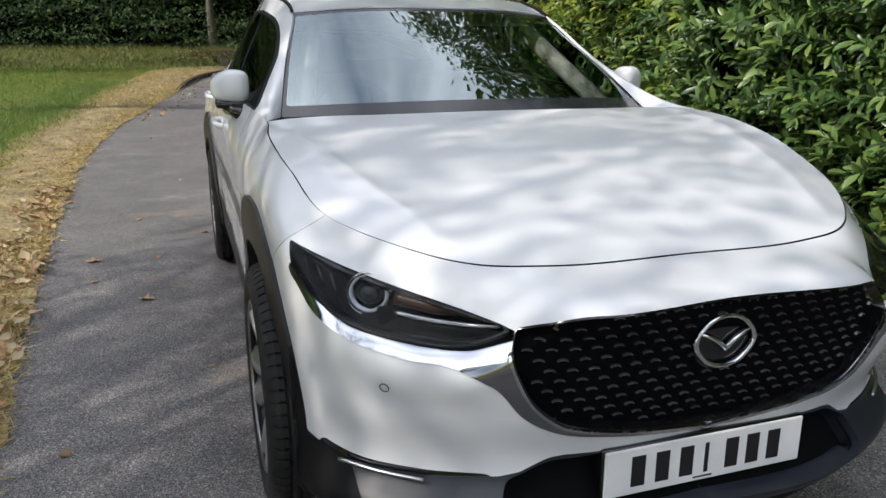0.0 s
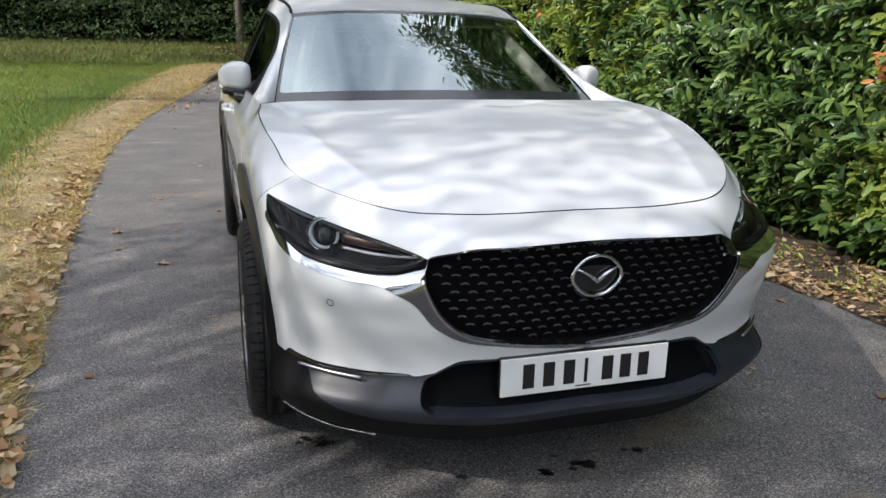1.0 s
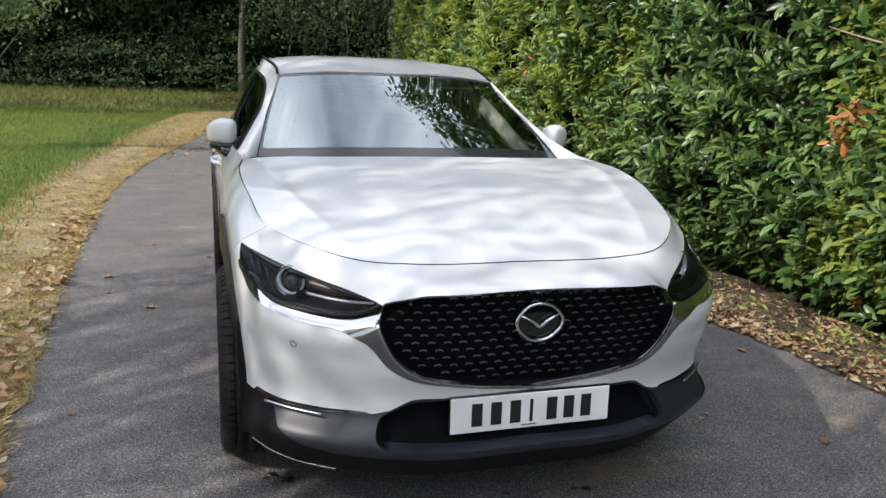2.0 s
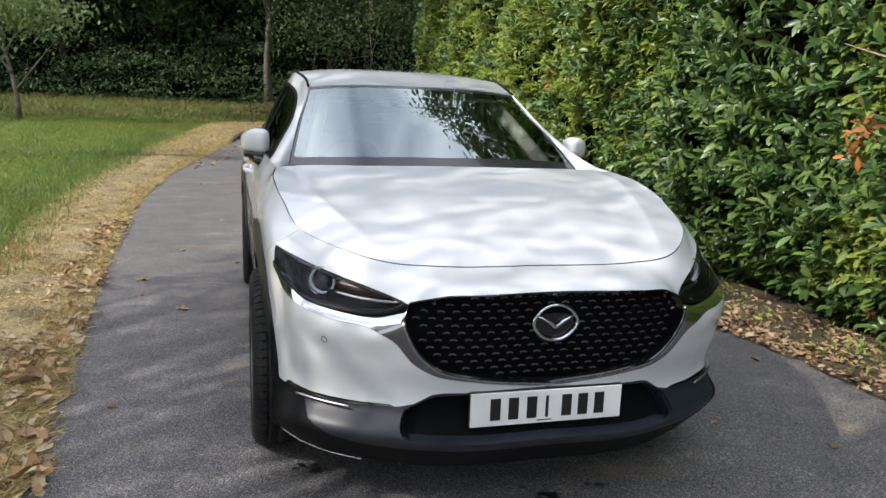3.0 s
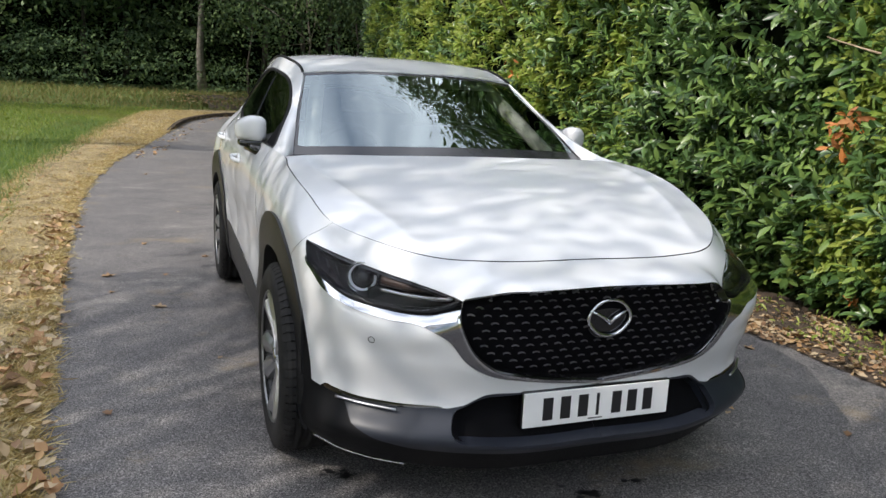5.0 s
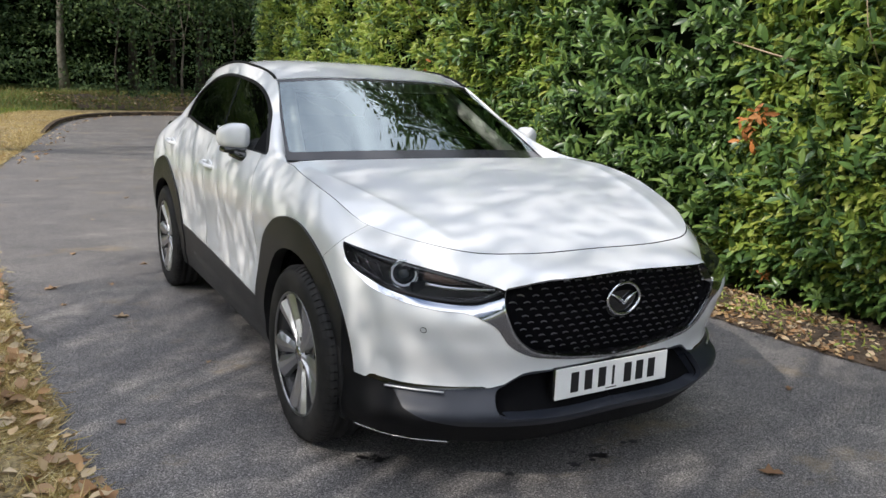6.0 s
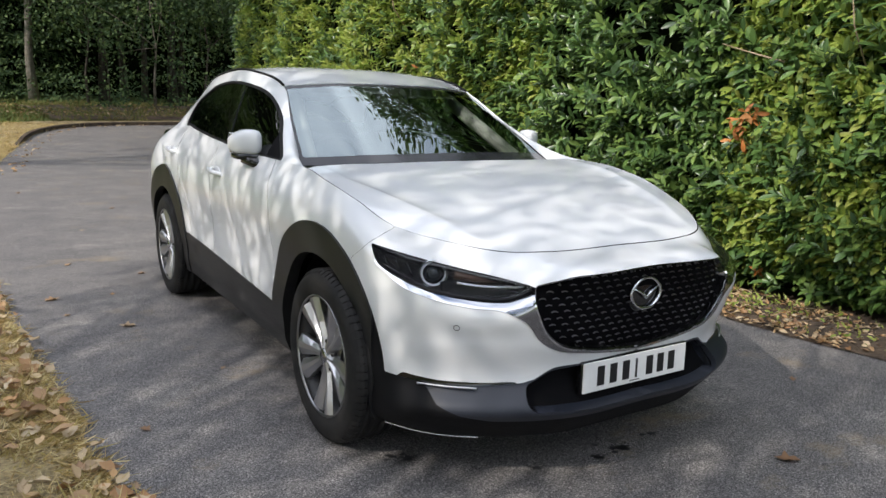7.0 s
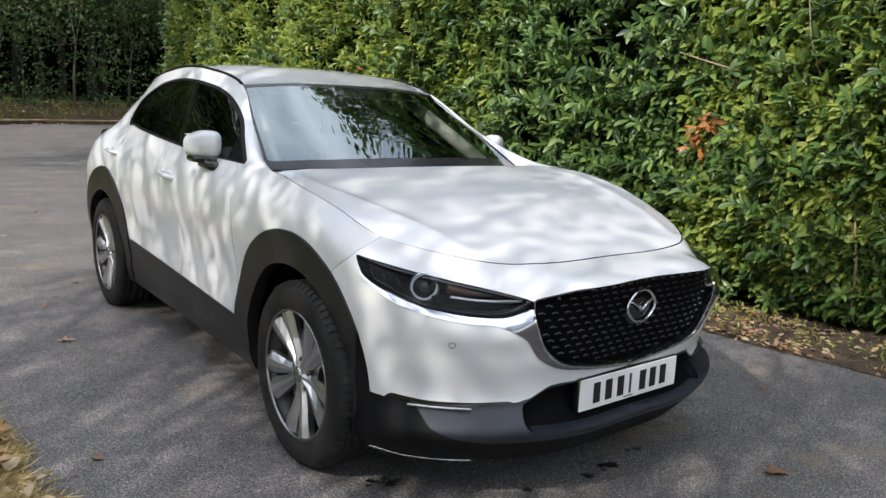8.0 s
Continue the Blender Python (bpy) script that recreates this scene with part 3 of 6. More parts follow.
(bright_edge + bright_edge.mirrored()).moved(0.007).solid("surround_edge", CHROME, car, "bright chrome edge of the grille surround", 0.03)
(blade_low + blade_low.mirrored()).moved(0.004).solid("grille_surround", SURROUND, car, "dark satin chrome blade round the grille", 0.03)
skirt_face, skirt_under = bumper_clad.cut(lambda V: np.maximum(np.interp(round_p(V), [-0.9, -0.33, -0.16, -0.02, 0.10, 0.20], [0.272, 0.273, 0.279, 0.300, 0.336, 0.405]) - V[:, 2], round_p(V) - 0.22))
(skirt_face + skirt_face.mirrored()).solid("bumper_skirt", SKIRT_BLACK, car, "satin dark grey face of the lower bumper", 0.05)
(skirt_under + skirt_under.mirrored()).solid("skirt_underside", UNDER, car, "black moulded underside of the lower bumper", 0.05)
(rear_clad + rear_clad.mirrored()).solid("rear_skirt", CLAD, car, "black moulded rear skirt", 0.03)
(intake + intake.mirrored()).moved(-0.05).solid("lower_intake", SHELL, car, "black lower air intake", 0.0, False)
for side in (lambda s: s, lambda s: s.mirrored()):
    side(fender).solid("front_wing", PAINT, car, inner=SHELL)
    side(door_f).solid("front_door", PAINT, car, inner=SHELL)
    side(door_r).solid("rear_door", PAINT, car, inner=SHELL)
    side(quarter).solid("rear_quarter", PAINT, car, inner=SHELL)
    side(sill_clad).moved(0.004).solid("sill_cladding", CLAD, car, "black moulded sill", 0.04)
    side(arch_f).moved(0.010).solid("wheel_arch_trim", CLAD, car, "black wheel-arch cladding", 0.05)
    side(arch_r).moved(0.010).solid("wheel_arch_trim", CLAD, car, "black wheel-arch cladding", 0.05)
    side(indicator).moved(-0.003).solid("indicator_strip", GLOSS, car, "slim indicator strip in a black slot", 0.01)

# inner shell, near-black so its colour supplies the shade behind every gap
shell = flank.cut(lambda V: arch_in(V) - 0.012)[1].cut(lambda V: np.maximum(in_lamp(pz(V)) - 0.002, V[:, 1] + 0.1))[1].cut(lambda V: np.maximum(in_grille(pz(V)), V[:, 1] + 0.3))[1].moved(-0.02)
shell = shell.cut(lambda V: np.maximum(in_intake(pz(V)), V[:, 1] + 0.3))[1]
(shell + shell.mirrored()).solid("inner_shell", SHELL, car, "near-black inner body shell standing in for shade behind gaps", 0, False)

# bonnet
front = flank_grid[-1, : at_station[4] + 1]
side_edge = flank_grid[-1, at_station[4]: at_station[7] + 1]
n_s, n_t = len(front), len(side_edge)
cowl = hermite([(-0.4, 0.38, 1.058), (0, 0.36, 1.062), (0.4, 0.38, 1.058), (0.66, 0.42, 1.052), tuple(side_edge[-1])], np.linspace(1, 4, n_s))
middle = hermite([(0, -0.692, 0.827), (0, -0.46, 0.900), (0, -0.15, 0.975), (0, 0.12, 1.025), (0, 0.36, 1.062)], np.linspace(0, 4, n_t))
s, t = np.linspace(0, 1, n_s)[None, :, None], np.linspace(0, 1, n_t)[:, None, None]
bonnet_grid = (1 - t) * front[None] + t * cowl[None] + (1 - s) * middle[:, None] + s * side_edge[:, None]
bonnet_grid = bonnet_grid - ((1 - s) * (1 - t) * front[0] + s * (1 - t) * front[-1] + (1 - s) * t * cowl[0] + s * t * cowl[-1])
ridge = s - 0.54 - 0.27 * np.minimum(1, t * 1.5)
swell = np.exp(-np.abs(ridge / np.where(ridge < 0, 0.08, 0.15)) ** 1.5) * np.minimum(1, 5 * (1 - s)) * np.clip(t * 5, 0, 1) * (1.1 - t)
bonnet_grid[..., 2:] += 0.013 * swell
bonnet = Skin.of_grid(bonnet_grid)
if bonnet.N[0, 2] < 0:
    bonnet.N, bonnet.T = -bonnet.N, bonnet.T[:, ::-1]
edge_s = np.broadcast_to(np.stack(np.broadcast_arrays(s[..., 0], t[..., 0]), -1), (n_t, n_s, 2)).reshape(-1, 2)
edge_gap = np.minimum((1 - edge_s[:, 0]) * 0.55, edge_s[:, 1] * 0.85)
bonnet_full = bonnet
lookup = {tuple(np.round(v, 6)): g for v, g in zip(bonnet.V, edge_gap)}
bonnet = bonnet.cut(lambda V: np.array([lookup.get(tuple(np.round(v, 6)), 0.5) for v in V]) - 0.0055)[1]
(bonnet + bonnet.mirrored()).solid("bonnet", PAINT, car, "long white bonnet with raised flanks", 0.006, inner=SHELL)
# near-black sheet under the bonnet, added to paint its shut line's shade
(bonnet_full + bonnet_full.mirrored()).moved(-0.007).solid("bonnet_liner", SHELL, car, "", 0, False)

# greenhouse
k7, k11 = at_station[7], at_station[11]
belt = flank_grid[-1, k7: k11 + 1]
RAIL = [(0.72, 0.595, 1.038), (0.652, 0.90, 1.228), (0.577, 1.20, 1.407), (0.600, 1.60, 1.490), (0.590, 2.2, 1.494), (0.552, 2.72, 1.428), (0.50, 3.05, 1.32)]
rail = hermite(RAIL, np.interp(np.linspace(0, 1, len(belt)), [0, 0.10, 0.23, 0.40, 0.62, 0.84, 1], range(7)))
v = np.linspace(0, 1, 34)[:, None, None]
side_grid = (1 - v) * belt[None] + v * rail[None]
side_grid[..., 0:1] += 0.014 * np.sin(math.pi * v) * np.clip((side_grid[..., 1:2] - 0.5) * 2, 0, 1)
cabin = Skin.of_grid(side_grid)
if cabin.N[:, 0].mean() < 0:
    cabin.N, cabin.T = -cabin.N, cabin.T[:, ::-1]
WINDOW = rounded([(0.66, 1.064), (0.66, 1.064), (0.90, 1.076), (1.2, 1.093), (1.487, 1.110), (2.0, 1.142), (2.40, 1.172), (2.57, 1.195), (2.565, 1.255), (2.33, 1.374), (1.98, 1.422), (1.58, 1.410), (1.28, 1.358), (0.995, 1.249), (0.82, 1.147)])
in_window = outline(WINDOW)
yz = lambda V: np.stack([V[:, 1], V[:, 2]], 1)  # noqa: E731
window, pillar = cabin.cut(lambda V: in_window(yz(V)))
surround, pillar = pillar.cut(lambda V: in_window(yz(V)) - 0.014)
pane_f, rest = window.cut(lambda V: V[:, 1] - np.interp(V[:, 2], [1.1, 1.42], [1.44, 1.62]) + 0.022)
sail, pane_f = pane_f.cut(lambda V: V[:, 1] - np.interp(V[:, 2], [1.06, 1.16], [0.83, 0.87]))
post, pane_r = rest.cut(lambda V: V[:, 1] - np.interp(V[:, 2], [1.1, 1.42], [1.44, 1.62]) - 0.022)
for side in (lambda q: q, lambda q: q.mirrored()):
    side(pillar).solid("pillar_panel", PAINT, car, "", 0.01)
    side(surround).moved(0.001).solid("window_trim", TRIM, car, "black window trim", 0.014)
    side(post).moved(-0.003).solid("door_post", GLOSS, car)
    side(sail).moved(-0.002).solid("window_sail", SHELL, car, "black corner panel behind the door mirror")
    side(pane_f).moved(-0.006).solid("side_window", PRIVACY, car, "", 0.003).visible_shadow = False
    side(pane_r).moved(-0.006).solid("side_window", PRIVACY, car, "", 0.003).visible_shadow = False

ROOF_C = [(0, 1.08, 1.430), (0, 1.60, 1.520), (0, 2.2, 1.535), (0, 2.75, 1.480), (0, 3.10, 1.375)]
ROOF_M = [(0.36, 1.115, 1.426), (0.37, 1.60, 1.513), (0.36, 2.2, 1.526), (0.33, 2.75, 1.468), (0.30, 3.08, 1.36)]
ROOF_E = [(0.572, 1.20, 1.407), (0.590, 1.60, 1.491), (0.580, 2.2, 1.495), (0.542, 2.72, 1.429), (0.49, 3.05, 1.32)]
roof_rows = np.swapaxes(np.array([ROOF_C, ROOF_M, ROOF_E]), 0, 1)
roof = Skin.of_grid(surface(roof_rows, steps([14, 12]), steps([16, 16, 12, 8])))
if roof.N[:, 2].mean() < 0:
    roof.N, roof.T = -roof.N, roof.T[:, ::-1]
(roof + roof.mirrored()).solid("roof", PAINT, car, "white roof panel", 0.02)
for f in (1, -1):
    pts = hermite(RAIL, np.linspace(2.0, 6, 40)) * np.array([f, 1, 1]) + np.array([-0.001 * f, 0, 0.001])
    vv, ff = tube(pts, 0.0075, 6)
    mesh_ob("roof_moulding", vv, ff, TRIM, car, "black roof ditch moulding")
TAIL_T = [(0, 3.10, 1.375), (0.30, 3.08, 1.36), (0.49, 3.05, 1.32)]
TAIL_B = [(0, 3.34, 1.13), (0.35, 3.29, 1.14), (0.66, 3.02, 1.19)]
tail = Skin.of_grid(surface([TAIL_B, TAIL_T], steps([10, 10]), steps([10])))
if tail.N[:, 1].mean() < 0:
    tail.N, tail.T = -tail.N, tail.T[:, ::-1]
(tail + tail.mirrored()).solid("rear_window", PRIVACY, car, "dark rear window", 0.004)

# windscreen with its dark border
SCREEN_B = [(0, 0.395, 1.062), (0.40, 0.435, 1.057), (0.722, 0.60, 1.040)]
SCREEN_M = [(0, 0.745, 1.260), (0.37, 0.80, 1.250), (0.652, 0.905, 1.226)]
SCREEN_T = [(0, 1.075, 1.428), (0.34, 1.11, 1.424), (0.574, 1.195, 1.405)]
su, sv = steps([20, 20]), steps([20, 20])
screen_grid = surface([SCREEN_B, SCREEN_M, SCREEN_T], su, sv)
screen = Skin.of_grid(screen_grid)
if screen.N[:, 2].mean() < 0:
    screen.N, screen.T = -screen.N, screen.T[:, ::-1]
mm = np.stack(np.meshgrid(su, sv), -1).reshape(-1, 2)
rim = np.minimum((2 - mm[:, 0]) * 0.34 + 0.010, np.minimum(mm[:, 1] * 0.36 - 0.035, (2 - mm[:, 1]) * 0.36))
rim_of = {tuple(np.round(p, 6)): g for p, g in zip(screen.V, rim)}
glass, frit = screen.cut(lambda V: 0.028 - np.array([rim_of[tuple(np.round(p, 6))] for p in V]))
(glass + glass.mirrored()).moved(-0.003).solid("windscreen", GLASS, car, "raked windscreen reflecting sky and branches", 0.004).visible_shadow = False
(frit + frit.mirrored()).moved(-0.003).solid("windscreen_border", FRIT, car, "dark border of the windscreen", 0.004)

# wheels
def tyre_profile():
    w = 0.1075
    p = [(0.232, -w * 0.86), (0.245, -w * 0.97), (0.275, -w * 1.04), (0.305, -w * 1.03), (0.325, -w * 0.95), (0.338, -w * 0.80)]
    for x in (-0.62, -0.22, 0.22, 0.62):
        p += [(0.344, (x - 0.09) * w), (0.336, (x - 0.08) * w), (0.336, (x + 0.08) * w), (0.344, (x + 0.09) * w)]
    return p + [(r, -x) for r, x in p[:6][::-1]]


def spoke_mesh():
    """One blade of the alloy wheel, running up from the hub, with a raised machined face."""
    bm = bmesh.new()
    rows = []
    for r, half, face, deep in ((0.026, 0.016, 0.088, 0.045), (0.070, 0.019, 0.083, 0.045), (0.13, 0.027, 0.088, 0.050), (0.185, 0.037, 0.097, 0.060), (0.232, 0.046, 0.103, 0.066)):
        rows.append([bm.verts.new(c) for c in ((deep, -half, r), (face - 0.012, -half, r), (face, -half * 0.25, r), (face, half * 0.35, r), (face - 0.016, half, r), (deep, half, r))])
    for a, b in zip(rows, rows[1:]):
        for i in range(5):
            bm.faces.new((a[i], a[i + 1], b[i + 1], b[i]))
    bm.faces.new(rows[0])
    bm.faces.new(rows[-1][::-1])
    bmesh.ops.recalc_face_normals(bm, faces=bm.faces[:])
    me = bpy.data.meshes.new("spoke")
    bm.to_mesh(me)
    bm.free()
    me.materials.append(ALLOY)
    return me


def build_wheel():
    v, f = lathe(tyre_profile(), 96)
    tyre = mesh_ob("wheel", v, f, RUBBER, car, "black tyre on a ten-spoke alloy wheel")
    v, f = lathe([(0.236, 0.098), (0.240, 0.104), (0.243, 0.100), (0.246, 0.092), (0.232, 0.086), (0.222, 0.07), (0.212, 0.02), (0.205, -0.08), (0.16, -0.08)], 80)
    mesh_ob("rim", v, f, ALLOY_DARK, tyre, "dark grey rim barrel")
    v, f = lathe([(0.234, 0.100), (0.237, 0.1055), (0.2415, 0.1065), (0.245, 0.101)], 80)
    mesh_ob("rim_lip", v, f, LIP_METAL, tyre, "bright machined rim lip")
    blade = spoke_mesh()
    for k in range(10):
        ob = new("spoke", blade)
        ob.parent = tyre
        ob.rotation_euler = (math.pi * 2 * (k + (0.13 if k % 2 else -0.13)) / 10, 0, 0)
    v, f = lathe([(0.0, 0.094), (0.024, 0.093), (0.029, 0.088), (0.031, 0.070)], 32)
    mesh_ob("hub_cap", v, f, SATIN, tyre, "satin silver hub cap")
    v, f = lathe([(0.065, 0.058), (0.150, 0.056), (0.150, 0.03), (0.065, 0.03)], 48)
    mesh_ob("brake_disc", v, f, LIP_METAL, tyre, "steel brake disc")
    part("brake_caliper", rbox((0.05, 0.06, 0.15), (0.045, 0.125, 0.03), 0.012, 2), SHELL, tyre)
    for k in range(5):
        a = 2 * math.pi * (k + 0.5) / 5
        v, f = lathe([(0.0, 0.080), (0.008, 0.079), (0.009, 0.060)], 10)
        ob = mesh_ob("wheel_nut", v + np.array([0, 0.057 * math.cos(a), 0.057 * math.sin(a)]), f, ALLOY_DARK, tyre)
    # shoulder blocks of the tread
    n, w = 72, 0.1075
    verts, faces = [], []
    for sgn in (-1, 1):
        for k in range(n):
            a0, a1 = 2 * math.pi * (k + 0.08) / n, 2 * math.pi * (k + 0.86) / n
            base = len(verts)
            for a in (a0, a1):
                for r, x in ((0.3455, 0.60), (0.3455, 0.73), (0.3405, 0.84), (0.330, 0.95), (0.332, 0.60)):
                    verts.append((sgn * x * w, math.cos(a) * r, math.sin(a) * r))
            q = [(base + i, base + i + 1, base + 6 + i, base + 5 + i) for i in range(3)] + [(base, base + 4, base + 3, base + 2, base + 1), (base + 5, base + 6, base + 7, base + 8, base + 9), (base + 3, base + 4, base + 9, base + 8), (base + 4, base, base + 5, base + 9)]
            faces += q if sgn > 0 else [p[::-1] for p in q]
    tagged(mesh_ob("tread", verts, faces, RUBBER, tyre, "", None, False), "rubber shoulder blocks of the tread", kind="stuff")
    return tyre


def place_part(ob, m, clone=True):
    """A copy of a part with its own pieces, at the pose m under the car."""
    top = ob.copy() if clone else ob
    if clone:
        scene.collection.objects.link(top)
        for c in ob.children:
            d = c.copy()
            scene.collection.objects.link(d)
            d.parent = top
    top.matrix_basis = m
    return top


wheel = build_wheel()
for x, y, turn, clone in ((-0.795, AXLE_F, 180, True), (0.795, AXLE_F, 0, True), (0.795, AXLE_R, 0, True), (-0.795, AXLE_R, 180, False)):
    place_part(wheel, pose(x, y, HUB_Z, 0, 0, turn) @ pose(0, 0, 0, 23 * y - (18 if x < 0 else 0)), clone)

# dark wheel housings and floor pan
for y in (AXLE_F, AXLE_R):
    for f in (1, -1):
        v, fc = lathe([(0.42, -0.30), (0.42, 0.0), (0.415, 0.02)], 48)
        keep = [q for q in fc if np.mean([v[i][2] for i in q]) > -0.18]
        ob = mesh_ob("wheel_housing", v * np.array([f, 1, 1]) + np.array([0.78 * f, y + 0.05, HUB_Z]), keep, SHELL, car, "", None)
        part("inner_arch_wall", rbox((0.02, 0.8, 0.62), (0.50 * f, y, 0.52), 0.004, 1), SHELL, car)
part("floor_pan", rbox((1.40, 3.5, 0.05), (0, 1.38, 0.27), 0.01, 1), SHELL, car, "dark floor pan")
part("engine_bay_wall", rbox((1.35, 0.03, 0.42), (0, -0.55, 0.52), 0.005, 1), SHELL, car)

# grille: a dished back plate with staggered little wings
mesh_plate = (grille + grille.mirrored()).moved(-0.028)
grille_back = mesh_plate.solid("grille", GRILLE_BLACK, car, "dished black grille with small silver wings", 0.0, False)
(grille.cut(lambda V: in_grille(pz(V)) + 0.004)[1] + grille.cut(lambda V: in_grille(pz(V)) + 0.004)[1].mirrored()).solid("grille_rim", GLOSS, grille_back, "", 0.032)


def grille_fin_mesh():
    bm = bmesh.new()
    w, h, d = 0.0112, 0.0012, 0.006
    ring = []
    for x, z in ((-w, -0.0022), (-w * 0.5, 0.0002), (0, 0.0012), (w * 0.5, 0.0002), (w, -0.0022)):
        ring.append([bm.verts.new(c) for c in ((x, 0, z - h), (x, -d, z - h), (x, -d, z - h * 0.2), (x, 0, z + 0.0020))])
    for a, b in zip(ring, ring[1:]):
        for i in range(4):
            bm.faces.new((a[i], a[(i + 1) % 4], b[(i + 1) % 4], b[i]))
    bm.faces.new(ring[0][::-1])
    bm.faces.new(ring[-1])
    bmesh.ops.recalc_face_normals(bm, faces=bm.faces[:])
    me = bpy.data.meshes.new("grille_fin")
    bm.to_mesh(me)
    bm.free()
    me.materials.append(FIN)
    return me


fin = grille_fin_mesh()
gv = mesh_plate.V[np.unique(mesh_plate.T)]
gn = mesh_plate.N[np.unique(mesh_plate.T)]
for row in range(13):
    for col in range(-12, 13):
        x, z = 0.046 * (col + 0.5 * (row % 2)), 0.487 + 0.0238 * row
        d = np.hypot(gv[:, 0] - x, gv[:, 2] - z)
        k = int(np.argmin(d))
        if d[k] > 0.016 or np.hypot(x / 1.02, z - 0.68) < 0.072:
            continue
        if in_grille(np.array([[abs(x) + gv[k][1], z]]))[0] > -0.012:
            continue
        turn = math.atan2(gn[k][0], -gn[k][1])
        ob = new("grille_fin", fin)
        ob.parent = grille_back
        ob.matrix_basis = Matrix.Translation((x, gv[k][1], z)) @ Matrix.Rotation(turn, 4, "Z")

# badge: plain oval ring with a bent bar
badge_y = -0.846
a = np.linspace(0, 2 * math.pi, 48, endpoint=False)
ring_pts = [(0.071 * math.cos(q) * (1 + 0.04 * math.cos(4 * q)), badge_y, 0.681 + 0.056 * math.sin(q)) for q in a]
v, f = tube(ring_pts, 0.0062, 8, True)
badge = mesh_ob("badge", v, f, CHROME, car, "plain oval chrome badge")
disc = [(0, badge_y + 0.006, 0.681)] + [(p[0] * 0.97, badge_y + 0.008, 0.681 + (p[2] - 0.681) * 0.97) for p in ring_pts]
mesh_ob("badge_disc", disc, [(0, i + 1, (i + 1) % 48 + 1) for i in range(48)], GLOSS, badge)
mesh_ob("badge_plinth", *lathe([(0.0, 0.012), (0.07, 0.012), (0.074, 0.0), (0.074, -0.02)], 40), GLOSS, badge).matrix_basis = pose(0, badge_y + 0.026, 0.681, 0, 0, -90)
for fl in (1, -1):
    v, f = tube([(0, badge_y - 0.002, 0.664), (0.022 * fl, badge_y - 0.002, 0.683), (0.045 * fl, badge_y - 0.001, 0.695), (0.062 * fl, badge_y, 0.701)], [0.0065, 0.0062, 0.005, 0.003], 8)
    mesh_ob("badge_bar", v, f, CHROME, badge)

# number plate with plain bars
plate = part("number_plate", rbox((0.520, 0.006, 0.111), (0, -0.826, 0.397), 0.005, 2), PLATE, car, "white number plate with plain dark bars", False)
part("plate_holder", rbox((0.528, 0.030, 0.119), (0, -0.809, 0.397), 0.006, 2), GLOSS, plate)
for x in (-0.178, -0.117, -0.055, -0.003, 0.065, 0.122, 0.180):
    part("dark_bar", rbox((0.034 if abs(x) > 0.01 else 0.010, 0.0012, 0.072), (x, -0.8296, 0.397), 0.0, 1), BLACK, plate, "", False)
part("small_print_bar", rbox((0.05, 0.001, 0.004), (-0.01, -0.8296, 0.352), 0), SATIN, plate, "", False)

